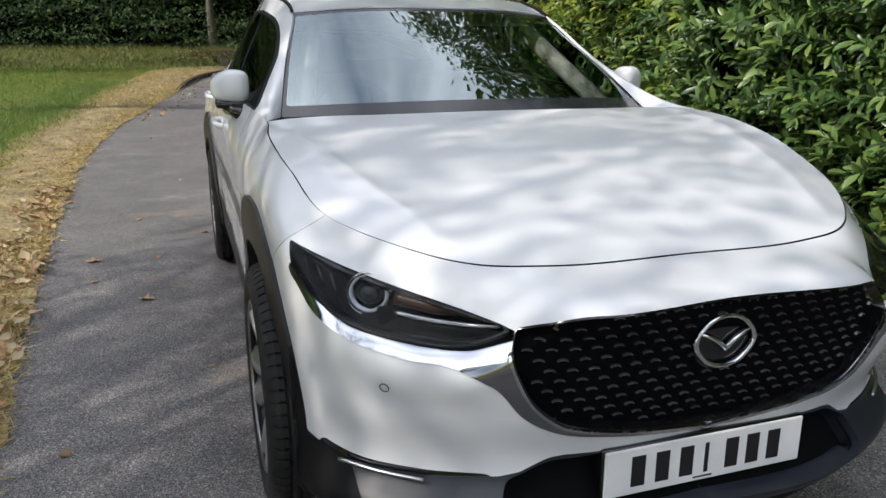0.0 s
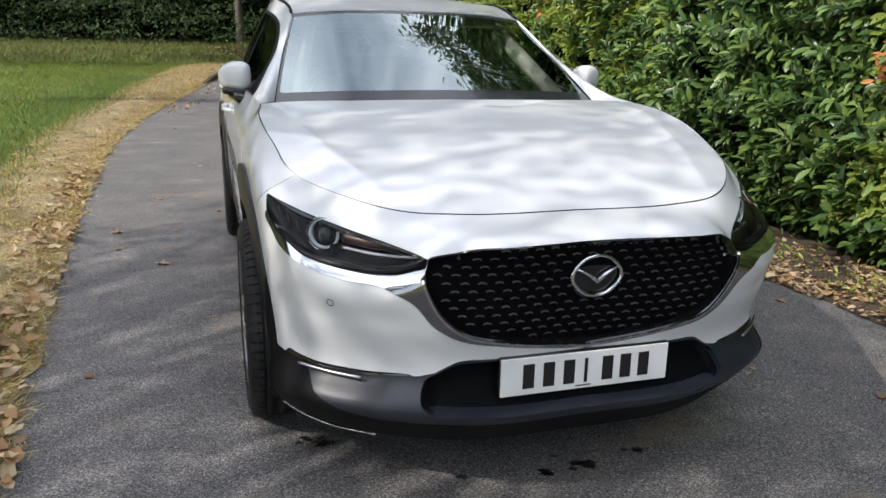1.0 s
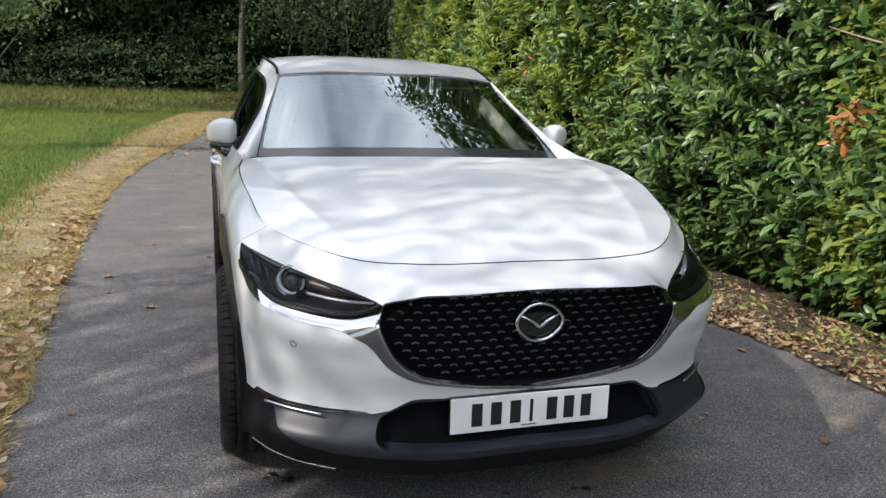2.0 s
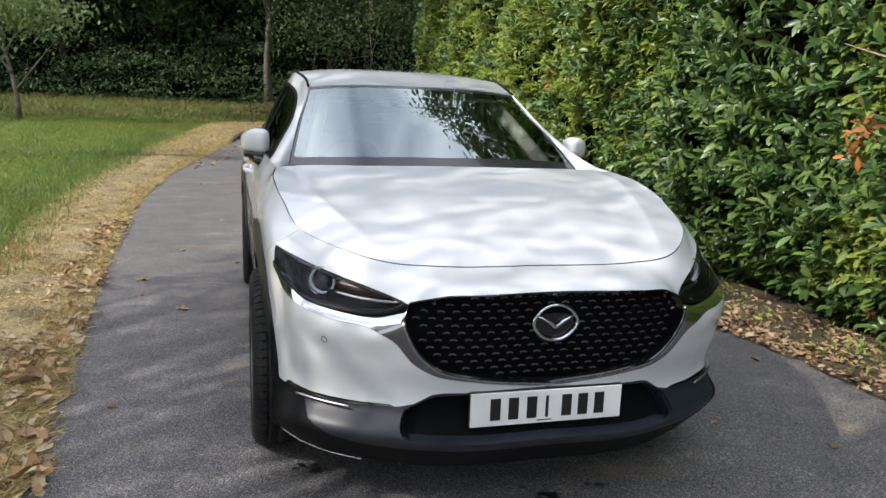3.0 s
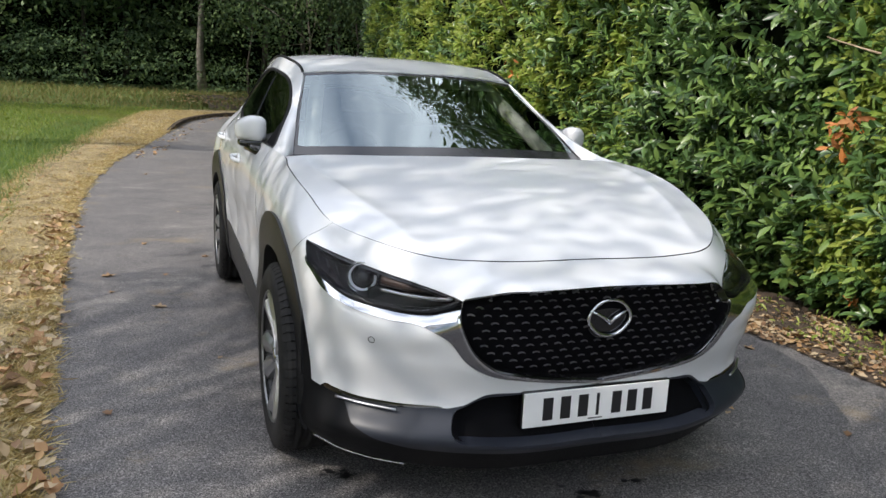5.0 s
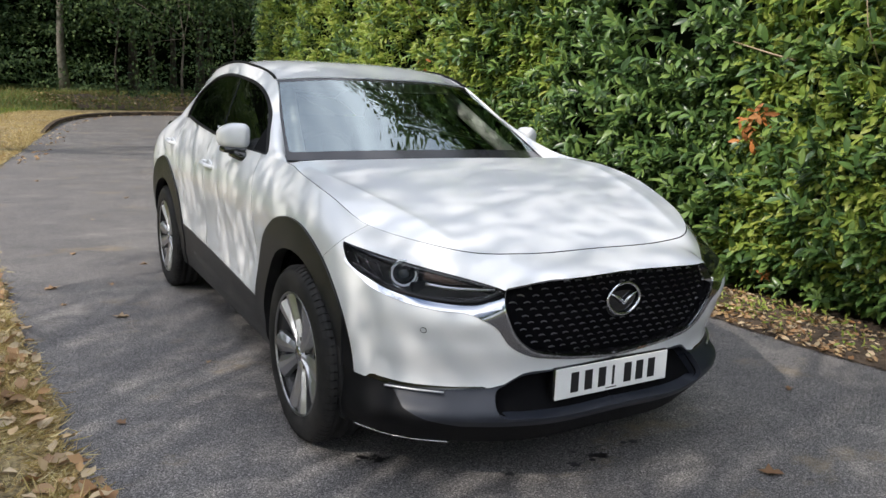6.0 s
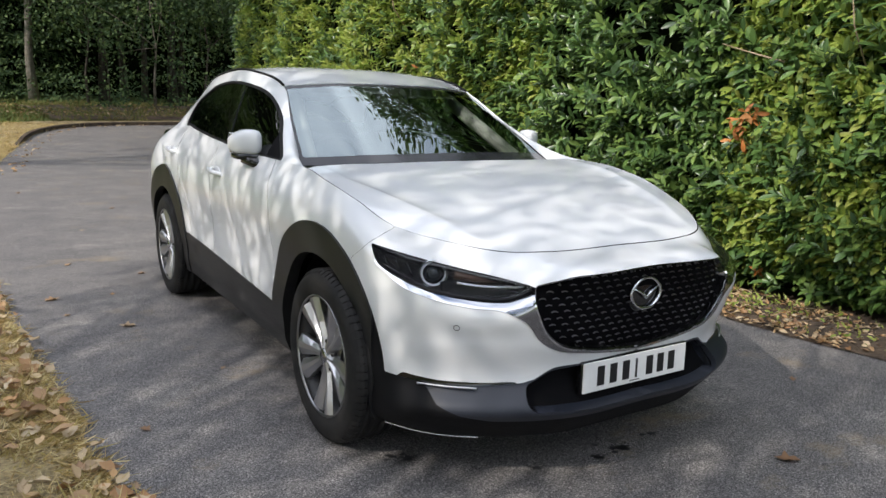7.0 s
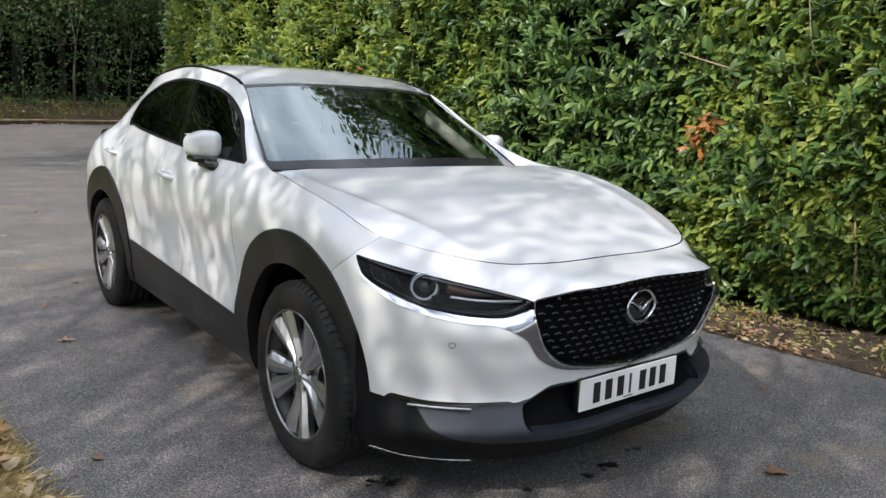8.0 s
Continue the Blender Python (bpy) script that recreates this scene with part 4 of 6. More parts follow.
# headlamps
lens = lamp.moved(0.002)
bowl = lamp.moved(-0.07)
for f in (1, -1):
    lens_s, bowl_s = (lens, bowl) if f > 0 else (lens.mirrored(), bowl.mirrored())
    head = lens_s.solid("headlamp", CLEAR, car, "swept clear headlamp with round projector", 0.004)
    head.visible_shadow = False
    bowl_s.solid("lamp_housing", LAMP_DARK, head, "dark lamp housing", 0, False)
    wall = (lamp if f > 0 else lamp.mirrored()).moved(-0.003)
    edge = wall.cut(lambda V: in_lamp(np.stack([np.abs(V[:, 0]) + V[:, 1], V[:, 2]], 1)) + 0.003)[1]
    edge.solid("lamp_bezel", LAMP_DARK, head, "dark lamp bezel", 0.07)
    out = pose(0.688 * f, -0.520, 0.755, 0, 0, -90 + 28 * f)
    v, fc = lathe([(0.0465, 0.004), (0.0485, 0.008), (0.0505, 0.002), (0.0500, -0.04)], 40)
    mesh_ob("lamp_ring", v, fc, CHROME, head, "chrome lamp ring").matrix_basis = out
    v, fc = lathe([(0.0370, -0.008), (0.0385, 0.004), (0.0430, 0.004), (0.0445, -0.04)], 40)
    mesh_ob("running_light_ring", v, fc, RING, head, "pale running-light ring").matrix_basis = out
    v, fc = lathe([(0.020, -0.002), (0.026, -0.004), (0.034, -0.014), (0.0385, -0.04)], 32)
    mesh_ob("projector", v, fc, GLOSS, head, "dark glass projector").matrix_basis = out
    v, fc = lathe([(0.0, 0.008), (0.008, 0.0068), (0.015, 0.003), (0.0195, -0.003), (0.020, -0.012)], 28)
    mesh_ob("projector_lens", v, fc, LENS, head, "smoked glass projector lens").matrix_basis = out
    # faceted dark reflector steps outside the projector
    for k in range(3):
        q = k / 2
        ln, fc = tube([((0.750 + 0.040 * q) * f, -0.485 + 0.10 * q, 0.744 + 0.018 * q), ((0.758 + 0.040 * q) * f, -0.455 + 0.095 * q, 0.790 + 0.016 * q)], 0.0032, 6)
        mesh_ob("reflector_step", ln, fc, GLOSS, head)
    amber = hermite([(0.640 * f, -0.575, 0.758), (0.585 * f, -0.620, 0.750), (0.53 * f, -0.670, 0.743)], np.linspace(0, 2, 12))
    ln, fc = tube(amber, [0.016] * 8 + [0.014, 0.011, 0.008, 0.004], 8)
    mesh_ob("indicator_lamp", ln, fc, AMBER, head, "smoked amber lamp")
    # glossy shelf sloping up into the lamp
    low, _ = lamp.cut(lambda V: V[:, 2] - np.interp(round_p(V), [-0.33, -0.25, -0.15, -0.04, 0.10, 0.29, 0.40, 0.5], [0.742, 0.732, 0.723, 0.722, 0.735, 0.760, 0.776, 0.79]))
    foot = np.interp(round_p(low.V), [-0.33, -0.23, -0.15, -0.04, 0.10, 0.29, 0.40, 0.5], [0.740, 0.712, 0.703, 0.708, 0.720, 0.744, 0.765, 0.80])
    slope = low.N + np.array([0, 0, 1.3])
    shelf = Skin(low.V - low.N * (0.004 + 1.3 * np.maximum(low.V[:, 2] - foot, 0))[:, None], slope / np.linalg.norm(slope, axis=1, keepdims=True), low.T)
    (shelf if f > 0 else shelf.mirrored()).solid("lamp_shelf", GLOSS, head, "gloss black shelf under the projector", 0, False)
    # gloss brow along the lamp's upper edge
    _, top_edge = lamp.cut(lambda V: V[:, 2] - np.interp(round_p(V), [-0.325, -0.20, 0.055, 0.29, 0.505], [0.740, 0.752, 0.779, 0.805, 0.838]))
    (top_edge if f > 0 else top_edge.mirrored()).moved(-0.004).solid("lamp_brow", GLOSS, head, "gloss black brow of the lamp", 0.02)
    blade = hermite([(0.655 * f, -0.610, 0.737), (0.59 * f, -0.655, 0.728), (0.52 * f, -0.710, 0.728), (0.475 * f, -0.755, 0.736)], np.linspace(0, 3, 16))
    ln, fc = tube(blade, [0.008] * 12 + [0.007, 0.006, 0.005, 0.002], 6)
    mesh_ob("lamp_blade", ln, fc, SATIN, head)

# parking sensors, indicator bars and towing cover
for f in (1, -1):
    d = np.hypot(nose.V[:, 0] - 0.701, nose.V[:, 2] - 0.614) + 10 * (nose.V[:, 1] > -0.4)
    k = int(np.argmin(d))
    p, n = nose.V[k].copy(), nose.N[k].copy()
    p[0] *= f
    n[0] *= f
    m = Matrix.Translation(p) @ Vector(n).to_track_quat("X", "Z").to_matrix().to_4x4()
    v, fc = lathe([(0.0086, -0.003), (0.0090, 0.0008), (0.0108, 0.0006), (0.0112, -0.002)], 20)
    ring = mesh_ob("sensor_ring", v, fc, CLAD, car, "thin dark sensor ring")
    ring.matrix_basis = m
    v, fc = lathe([(0.0, 0.0001), (0.0075, 0.0001), (0.0085, 0.0), (0.0086, -0.004)], 20)
    mesh_ob("sensor_face", v, fc, PAINT, ring)
    strip = hermite([(0.622 * f, -0.702, 0.389), (0.70 * f, -0.642, 0.391), (0.775 * f, -0.566, 0.393)], np.linspace(0, 2, 12))
    v, fc = tube(strip, 0.0042, 6)
    mesh_ob("indicator_lens", v, fc, ALLOY, car, "pale indicator lens")
    lip = hermite([(0.81 * f, -0.39, 0.196), (0.745 * f, -0.50, 0.189), (0.66 * f, -0.592, 0.186), (0.57 * f, -0.655, 0.184)], np.linspace(0, 3, 20))
    v, fc = tube(lip, 0.005, 6)
    mesh_ob("skirt_lip", v, fc, SATIN, car, "thin lower lip of the skirt")

# door mirrors
def door_mirror(f):
    bm = bmesh.new()
    bmesh.ops.create_uvsphere(bm, u_segments=32, v_segments=20, radius=1)
    for v in bm.verts:
        x, y, z = v.co
        s = lambda q, e: math.copysign(abs(q) ** e, q)  # noqa: E731
        px, py, pz_ = s(x, 0.60) * 0.070, s(y, 0.70) * 0.062, s(z, 0.52) * 0.063
        out = px / 0.070
        if pz_ > 0:
            pz_ *= 1 - 0.50 * max(out, 0.0) ** 1.5
        else:
            pz_ *= 0.95 - 0.10 * out
        py += 0.030 * out + 0.022 * out * out + (0.010 if pz_ < 0 else 0) * (-pz_ / 0.063)
        v.co = (px * f, py, pz_)
    shell_ob = part("door_mirror", bm, PAINT, car, "white door mirror with a black foot")
    shell_ob.matrix_basis = pose(0.884 if f > 0 else -0.858, 0.965, 1.126)
    foot = rbox((0.122, 0.105, 0.030), (0, 0, 0), 0.012, 3)
    for v in foot.verts:
        v.co.y += 0.25 * v.co.x * f
    part("mirror_base", foot, GLOSS, shell_ob, "gloss black mirror underside").matrix_basis = pose(-0.004 * f, 0.012, -0.066)
    part("mirror_glass", rbox((0.115, 0.004, 0.095), (0.0, 0.070, -0.004), 0.001, 1, None, Matrix.Rotation(radians(14 * f), 4, "Z")), CHROME, shell_ob, "mirror glass")
    arm, fc = tube([(0.010 * f, 0.0, -0.074), (-0.022 * f, -0.045, -0.094), (-0.052 * f, -0.085, -0.108)], [0.030, 0.027, 0.026], 10)
    mesh_ob("mirror_foot", arm, fc, GLOSS, shell_ob)


def door_handle(f, y, z, x):
    h = hermite([(0, -0.085, -0.004), (0.030, -0.055, 0.002), (0.036, 0.0, 0.004), (0.034, 0.05, 0.006), (0, 0.085, 0.004)], np.linspace(0, 4, 16))
    v, fc = tube([(p[0] * f, p[1], p[2]) for p in h], 0.012, 8)
    ob = mesh_ob("door_handle", v, fc, PAINT, car, "white grab handle")
    ob.matrix_basis = pose(x * f, y, z, 4)
    bm = bmesh.new()
    bmesh.ops.create_uvsphere(bm, u_segments=20, v_segments=12, radius=1)
    for v in bm.verts:
        v.co = (v.co.x * 0.008, v.co.y * 0.055, v.co.z * 0.024)
    part("handle_recess", bm, PAINT, ob).matrix_basis = pose(0.004 * f, -0.01, 0.006)


for f in (1, -1):
    door_mirror(f)
    door_handle(f, 1.445, 0.945, 0.868)
    door_handle(f, 2.50, 1.000, 0.858)

# tail lamp corner seen past the quarter
for f in (1, -1):
    part("tail_lamp", rbox((0.10, 0.16, 0.09), (0.70 * f, 3.22, 1.06), 0.03, 3), GLOSS, car, "dark tail lamp")

# cabin
part("dashboard", rbox((1.38, 0.50, 0.14), (0, 0.80, 0.955), 0.05, 3), DASH, car, "dark dashboard")
part("scuttle", rbox((1.36, 0.26, 0.03), (0, 0.49, 1.022), 0.01, 2), CLAD, car, "black scuttle panel")
part("headlining", rbox((0.92, 1.30, 0.02), (0, 2.02, 1.425), 0.008, 2), LINING, car, "pale grey headlining")
for f in (1, -1):
    v, fc = tube([(0.620 * f, 0.71, 1.025), (0.562 * f, 0.97, 1.175), (0.492 * f, 1.25, 1.34)], [0.036, 0.038, 0.038], 8)
    mesh_ob("pillar_lining", v, fc, LINING, car, "pale pillar lining")
    part("sun_visor", rbox((0.36, 0.16, 0.016), (0.30 * f, 1.245, 1.385), 0.006, 2, None, Matrix.Rotation(radians(14), 4, "X")), LINING, car, "pale sun visor")
    seat = part("front_seat", rbox((0.50, 0.14, 0.62), (0.36 * f, 1.72, 0.84), 0.06, 3, None, Matrix.Rotation(radians(-14), 4, "X")), CLOTH, car, "black cloth front seat")
    part("headrest", rbox((0.27, 0.10, 0.19), (0.36 * f, 1.86, 1.23), 0.045, 3), CLOTH, seat)
    part("seat_base", rbox((0.50, 0.50, 0.16), (0.36 * f, 1.42, 0.55), 0.05, 3), CLOTH, seat)
part("rear_bench", rbox((1.20, 0.16, 0.62), (0, 2.55, 0.88), 0.05, 2, None, Matrix.Rotation(radians(-16), 4, "X")), CLOTH, car, "black rear bench")
pts = [(-0.36 + 0.18 * math.cos(q), 1.10 - 0.065 * math.sin(q), 0.985 + 0.165 * math.sin(q)) for q in np.linspace(0, 2 * math.pi, 36, endpoint=False)]
v, fc = tube(pts, 0.016, 8, True)
wheel_ob = mesh_ob("steering_wheel", v, fc, DASH, car, "dark steering wheel")
part("steering_hub", rbox((0.17, 0.06, 0.10), (-0.36, 1.085, 0.985), 0.03, 2), DASH, wheel_ob)
part("inner_mirror", rbox((0.23, 0.03, 0.065), (0, 1.10, 1.345), 0.014, 2), DASH, car, "dark inner mirror")
part("camera_cover", rbox((0.12, 0.14, 0.03), (0, 1.055, 1.393), 0.012, 2, None, Matrix.Rotation(radians(27), 4, "X")), DASH, car)


# ---------------------------------------------------------------- the ground
def ground_z(x, y):
    """The drive lies level and rises gently towards the wood."""
    t = np.maximum(0, np.asarray(y, float) - 9)
    t = np.where(t > 45, 45 + (t - 45) * 0.2, t)
    return 0.04 * (t - 3 * (1 - np.exp(-t / 3))) + 0 * np.asarray(x, float)


ROAD_L = [(-1.1, -9), (-1.64, -0.4), (-1.83, 1.8), (-2.03, 4.9), (-2.11, 7.6), (-1.93, 11.4), (-1.51, 14), (-0.9, 17.9), (-0.21, 21.1), (0.76, 22.9), (2.0, 23.7), (3.6, 24.0), (14, 24.3)]
ROAD_R = [(2.5, -9), (2.12, -0.4), (1.98, 1.8), (1.96, 4.9), (2.0, 7.6), (2.3, 11.4), (2.6, 13.2), (3.1, 15), (3.8, 16.8), (4.6, 18), (5.4, 18.8), (6.4, 19.3), (14, 19.8)]
VERGE_L = [(-2.2, -9), (-2.62, -0.4), (-2.75, 1.8), (-2.92, 4.9), (-3.12, 7.6), (-3.1, 11.4), (-2.9, 14), (-2.6, 17.9), (-2.1, 21.1), (-1.5, 24.0), (-0.2, 25.4), (2.4, 26.0), (14, 26.4)]
LITTER_R = [(3.3, -9), (3.1, -0.4), (3.0, 1.8), (3.0, 4.9), (3.0, 7.6), (3.2, 11.4), (3.6, 13.0), (4.1, 14.4), (4.8, 15.6), (5.6, 16.5), (6.2, 17.2), (7.2, 17.6), (14, 18.0)]


def strip(name, left, right, lift, mat, label, category, kind, across=12, per=12, ragged=0.0, crown=0.0):
    """A sheet between two edge lines, following the ground; ragged: how far its edges wander."""
    k = len(left)
    L, R = hermite(np.array(left, float), np.linspace(0, k - 1, (k - 1) * per + 1)), hermite(np.array(right, float), np.linspace(0, k - 1, (k - 1) * per + 1))
    verts, faces = [], []
    for i, (a, b) in enumerate(zip(L, R)):
        for j in range(across + 1):
            s = j / across
            x, y = a * (1 - s) + b * s
            wob = ragged * (noise.noise((x * 2.3, y * 2.3, 3.1)) + 0.6 * noise.noise((x * 9, y * 9, 1.7))) if j in (0, across) else 0
            z = float(ground_z(x, y)) + lift + crown * math.sin(math.pi * s) * (0.7 + 0.6 * noise.noise((x * 1.7, y * 1.7, 0)) + 0.7 * noise.noise((x * 6, y * 6, 4)))
            verts.append((x + wob, y, z))
    n = across + 1
    for i in range(len(L) - 1):
        for j in range(across):
            faces.append((i * n + j, i * n + j + 1, (i + 1) * n + j + 1, (i + 1) * n + j))
    return tagged(mesh_ob(name, verts, faces, mat), label, category, "", kind)


gx = np.concatenate([np.linspace(-500, -62, 10), np.linspace(-60, 60, 61), np.linspace(62, 500, 10)])
gy = np.concatenate([np.linspace(-500, -42, 10), np.linspace(-40, 70, 56), np.linspace(75, 500, 10)])
GX, GY = np.meshgrid(gx, gy)
GZ = ground_z(GX, GY) - 0.03
gi = np.arange(GX.size).reshape(GX.shape)
gf = np.stack([gi[:-1, :-1], gi[:-1, 1:], gi[1:, 1:], gi[1:, :-1]], -1).reshape(-1, 4)
tagged(mesh_ob("ground", np.stack([GX, GY, GZ], -1).reshape(-1, 3), gf, LAWN), "rough green lawn rising to the wood", "ground", "", "structure")
strip("road", [(x - 0.3, y + 0.1) for x, y in ROAD_L], [(x + 0.3, y) for x, y in ROAD_R], 0.0, ASPHALT, "grey worn asphalt drive curving away", "road", "structure", 8, 10)
strip("verge", VERGE_L, ROAD_L, 0.012, STRAW, "strip of dry cut grass beside the drive", "verge", "structure", 18, 30, 0.05, 0.035)
strip("hedge_bed", ROAD_R, LITTER_R, 0.006, LITTER, "soil bed under the hedge with leaf litter", "soil", "structure", 10, 30, 0.05, 0.03)


strip("leaf_bank", [(-0.6, 34.5), (4, 35.5), (9, 35), (16, 33)], [(0.6, 26.2), (3.4, 26.5), (8, 26.6), (16, 26.8)], 0.03, LITTER, "bank of brown leaf litter below the wood", "bank", "structure", 10, 10, 0.6, 0.25)


# kerb round the far bend
kerb_line = hermite(np.array(ROAD_L, float), np.linspace(6.7, 12, 60))
kv, kf = [], []
for i, (x, y) in enumerate(kerb_line):
    d = kerb_line[min(i + 1, 59)] - kerb_line[max(i - 1, 0)]
    d /= np.linalg.norm(d)
    nx, ny = -d[1], d[0]
    z = float(ground_z(x, y))
    for o, h in ((0.0, -0.05), (0.005, 0.10 * min(1, i / 5) + 0.005), (0.09, 0.11 * min(1, i / 5) + 0.006), (0.10, -0.05)):
        kv.append((x + nx * o, y + ny * o, z + h))
    if i:
        b = i * 4
        kf += [(b - 4 + q, b - 4 + q + 1, b + q + 1, b + q) for q in range(3)]
tagged(mesh_ob("kerb", kv, kf, KERB, None, "", None, False), "low dark kerb round the bend", "kerb", "", "structure")


# ---------------------------------------------------------------- leaves and blades
rng = np.random.default_rng(7)
LEAF_LONG = (np.array([(0, 0, 0), (0.16, 0.20, 0.03), (0.40, 0.42, 0.055), (0.66, 0.45, 0.045), (0.88, 0.24, -0.03), (1, 0, -0.12), (0.88, -0.24, -0.03), (0.66, -0.45, 0.045), (0.40, -0.42, 0.055), (0.16, -0.20, 0.03),
                       (0.40, 0, 0.0), (0.72, 0, -0.03)], float),
             [(0, 10, 2, 1), (10, 11, 3, 2), (11, 5, 4, 3), (0, 9, 8, 10), (10, 8, 7, 11), (11, 7, 6, 5)])
LEAF_FLAT = (np.array([(0, 0, 0), (0.45, 0.5, 0.08), (1, 0, -0.05), (0.45, -0.5, 0.08)], float), [(0, 2, 1), (0, 3, 2)])
BLADE = (np.array([(0, 0.5, 0), (0, -0.5, 0), (0.55, 0.35, 0.06), (0.55, -0.35, 0.06), (1, 0, 0.2)], float), [(0, 1, 3, 2), (2, 3, 4)])
LEAF_LOBED = (np.array([(0, 0, 0), (0.18, 0.30, 0.06), (0.36, 0.22, 0.03), (0.50, 0.52, 0.10), (0.66, 0.26, 0.02), (1.0, 0, 0.10), (0.66, -0.26, 0.02), (0.50, -0.52, 0.12), (0.36, -0.22, 0.03), (0.18, -0.30, 0.05), (0.45, 0, -0.03)], float),
              [(0, 10, 1), (1, 10, 2), (2, 10, 3), (3, 10, 4), (4, 10, 5), (5, 10, 6), (6, 10, 7), (7, 10, 8), (8, 10, 9), (9, 10, 0)])


LEAF_CURLED = (np.array([(0, 0, 0.03), (0.22, 0.36, 0.16), (0.55, 0.42, 0.20), (0.80, 0.22, 0.10), (1.05, 0.03, 0.16), (0.78, -0.28, 0.08), (0.48, -0.46, 0.22), (0.20, -0.30, 0.10), (0.30, 0, -0.02), (0.70, 0, -0.01)], float),
               [(0, 8, 1), (1, 8, 2), (8, 9, 2), (2, 9, 3), (3, 9, 4), (4, 9, 5), (5, 9, 6), (9, 8, 6), (6, 8, 7), (7, 8, 0)])


def frames(axis, up):
    """Unit axis, side and face normal for rows of leaves."""
    axis = axis / (np.linalg.norm(axis, axis=1, keepdims=True) + 1e-9)
    side = np.cross(up, axis)
    side /= np.linalg.norm(side, axis=1, keepdims=True) + 1e-9
    return axis, side, np.cross(axis, side)


def leaves(name, at, axis, up, length, width, mat, shape=LEAF_FLAT, parent=None, label="", category="", kind="stuff"):
    """Many leaves as one mesh, each with its own axis and face."""
    T, F = shape
    a, s, n = frames(np.asarray(axis, float), np.asarray(up, float))
    L, W = np.broadcast_to(length, len(at))[:, None, None], np.broadcast_to(width, len(at))[:, None, None]
    V = np.asarray(at)[:, None] + a[:, None] * T[None, :, :1] * L + s[:, None] * T[None, :, 1:2] * W + n[:, None] * T[None, :, 2:] * L
    m, k = len(at), len(T)
    me = bpy.data.meshes.new(name)
    sizes = np.array([len(f) for f in F])
    loops = np.concatenate([np.array(f) for f in F])
    idx = (np.arange(m)[:, None] * k + loops[None]).ravel()
    me.vertices.add(m * k)
    me.vertices.foreach_set("co", V.reshape(-1).astype(np.float32))
    me.loops.add(len(idx))
    me.loops.foreach_set("vertex_index", idx.astype(np.int32))
    tot = np.tile(sizes, m)
    me.polygons.add(len(tot))
    me.polygons.foreach_set("loop_start", np.concatenate([[0], np.cumsum(tot)[:-1]]).astype(np.int32))
    me.polygons.foreach_set("loop_total", tot.astype(np.int32))
    me.update(calc_edges=True)
    me.validate()
    me.polygons.foreach_set("use_smooth", [True] * len(me.polygons))
    me.materials.append(mat)
    ob = new(name, me)
    ob.parent = parent
    return tagged(ob, label, category, "", kind)


def scatter_dirs(n, spread=1.0):
    v = rng.normal(size=(n, 3)) * spread
    return v / (np.linalg.norm(v, axis=1, keepdims=True) + 1e-9)


# ---------------------------------------------------------------- the laurel hedge
hedge = thing("hedge", "tall dense glossy green laurel hedge", "hedge", "", (0, 0, 0))


def hedge_face(y, z):
    """Where the leafy face stands: bulging, leaning out a little higher up."""
    y, z = np.asarray(y, float), np.asarray(z, float)
    base = 2.78 - 0.10 * np.sin(y * 0.9 + 0.4) * np.sin(z * 1.3 + 0.5) - 0.09 * np.sin(y * 2.3 + z * 1.7) + 0.05 * np.sin(y * 5.1 - z * 3.3)
    base = base - 0.04 * np.exp(-(((z - 1.2) / 0.9) ** 2)) + 0.17 * np.exp(-((z / 0.35) ** 2)) + 0.05 * np.maximum(z - 2, 0)
    return base + 0.055 * np.maximum(y - 11.5, 0) ** 2


# near-black sheet with real relief, painting the shade deep behind the leaves
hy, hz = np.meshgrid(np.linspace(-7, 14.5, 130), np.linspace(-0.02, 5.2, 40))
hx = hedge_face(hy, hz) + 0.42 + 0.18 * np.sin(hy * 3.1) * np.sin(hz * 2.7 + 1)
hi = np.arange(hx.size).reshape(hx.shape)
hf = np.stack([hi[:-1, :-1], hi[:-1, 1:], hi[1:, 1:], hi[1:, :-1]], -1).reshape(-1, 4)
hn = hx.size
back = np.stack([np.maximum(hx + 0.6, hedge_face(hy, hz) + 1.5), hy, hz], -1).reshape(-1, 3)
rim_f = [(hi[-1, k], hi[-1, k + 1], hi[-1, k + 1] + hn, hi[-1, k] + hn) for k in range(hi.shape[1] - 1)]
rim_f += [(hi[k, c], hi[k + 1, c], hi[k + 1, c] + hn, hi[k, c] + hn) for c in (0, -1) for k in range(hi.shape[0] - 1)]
mesh_ob("hedge_inside", np.concatenate([np.stack([hx, hy, hz], -1).reshape(-1, 3), back]), [tuple(q) for q in hf] + [tuple(q + hn) for q in hf] + rim_f, SHADE_SHEET, hedge, "near-black sheet standing in for shade inside the hedge")


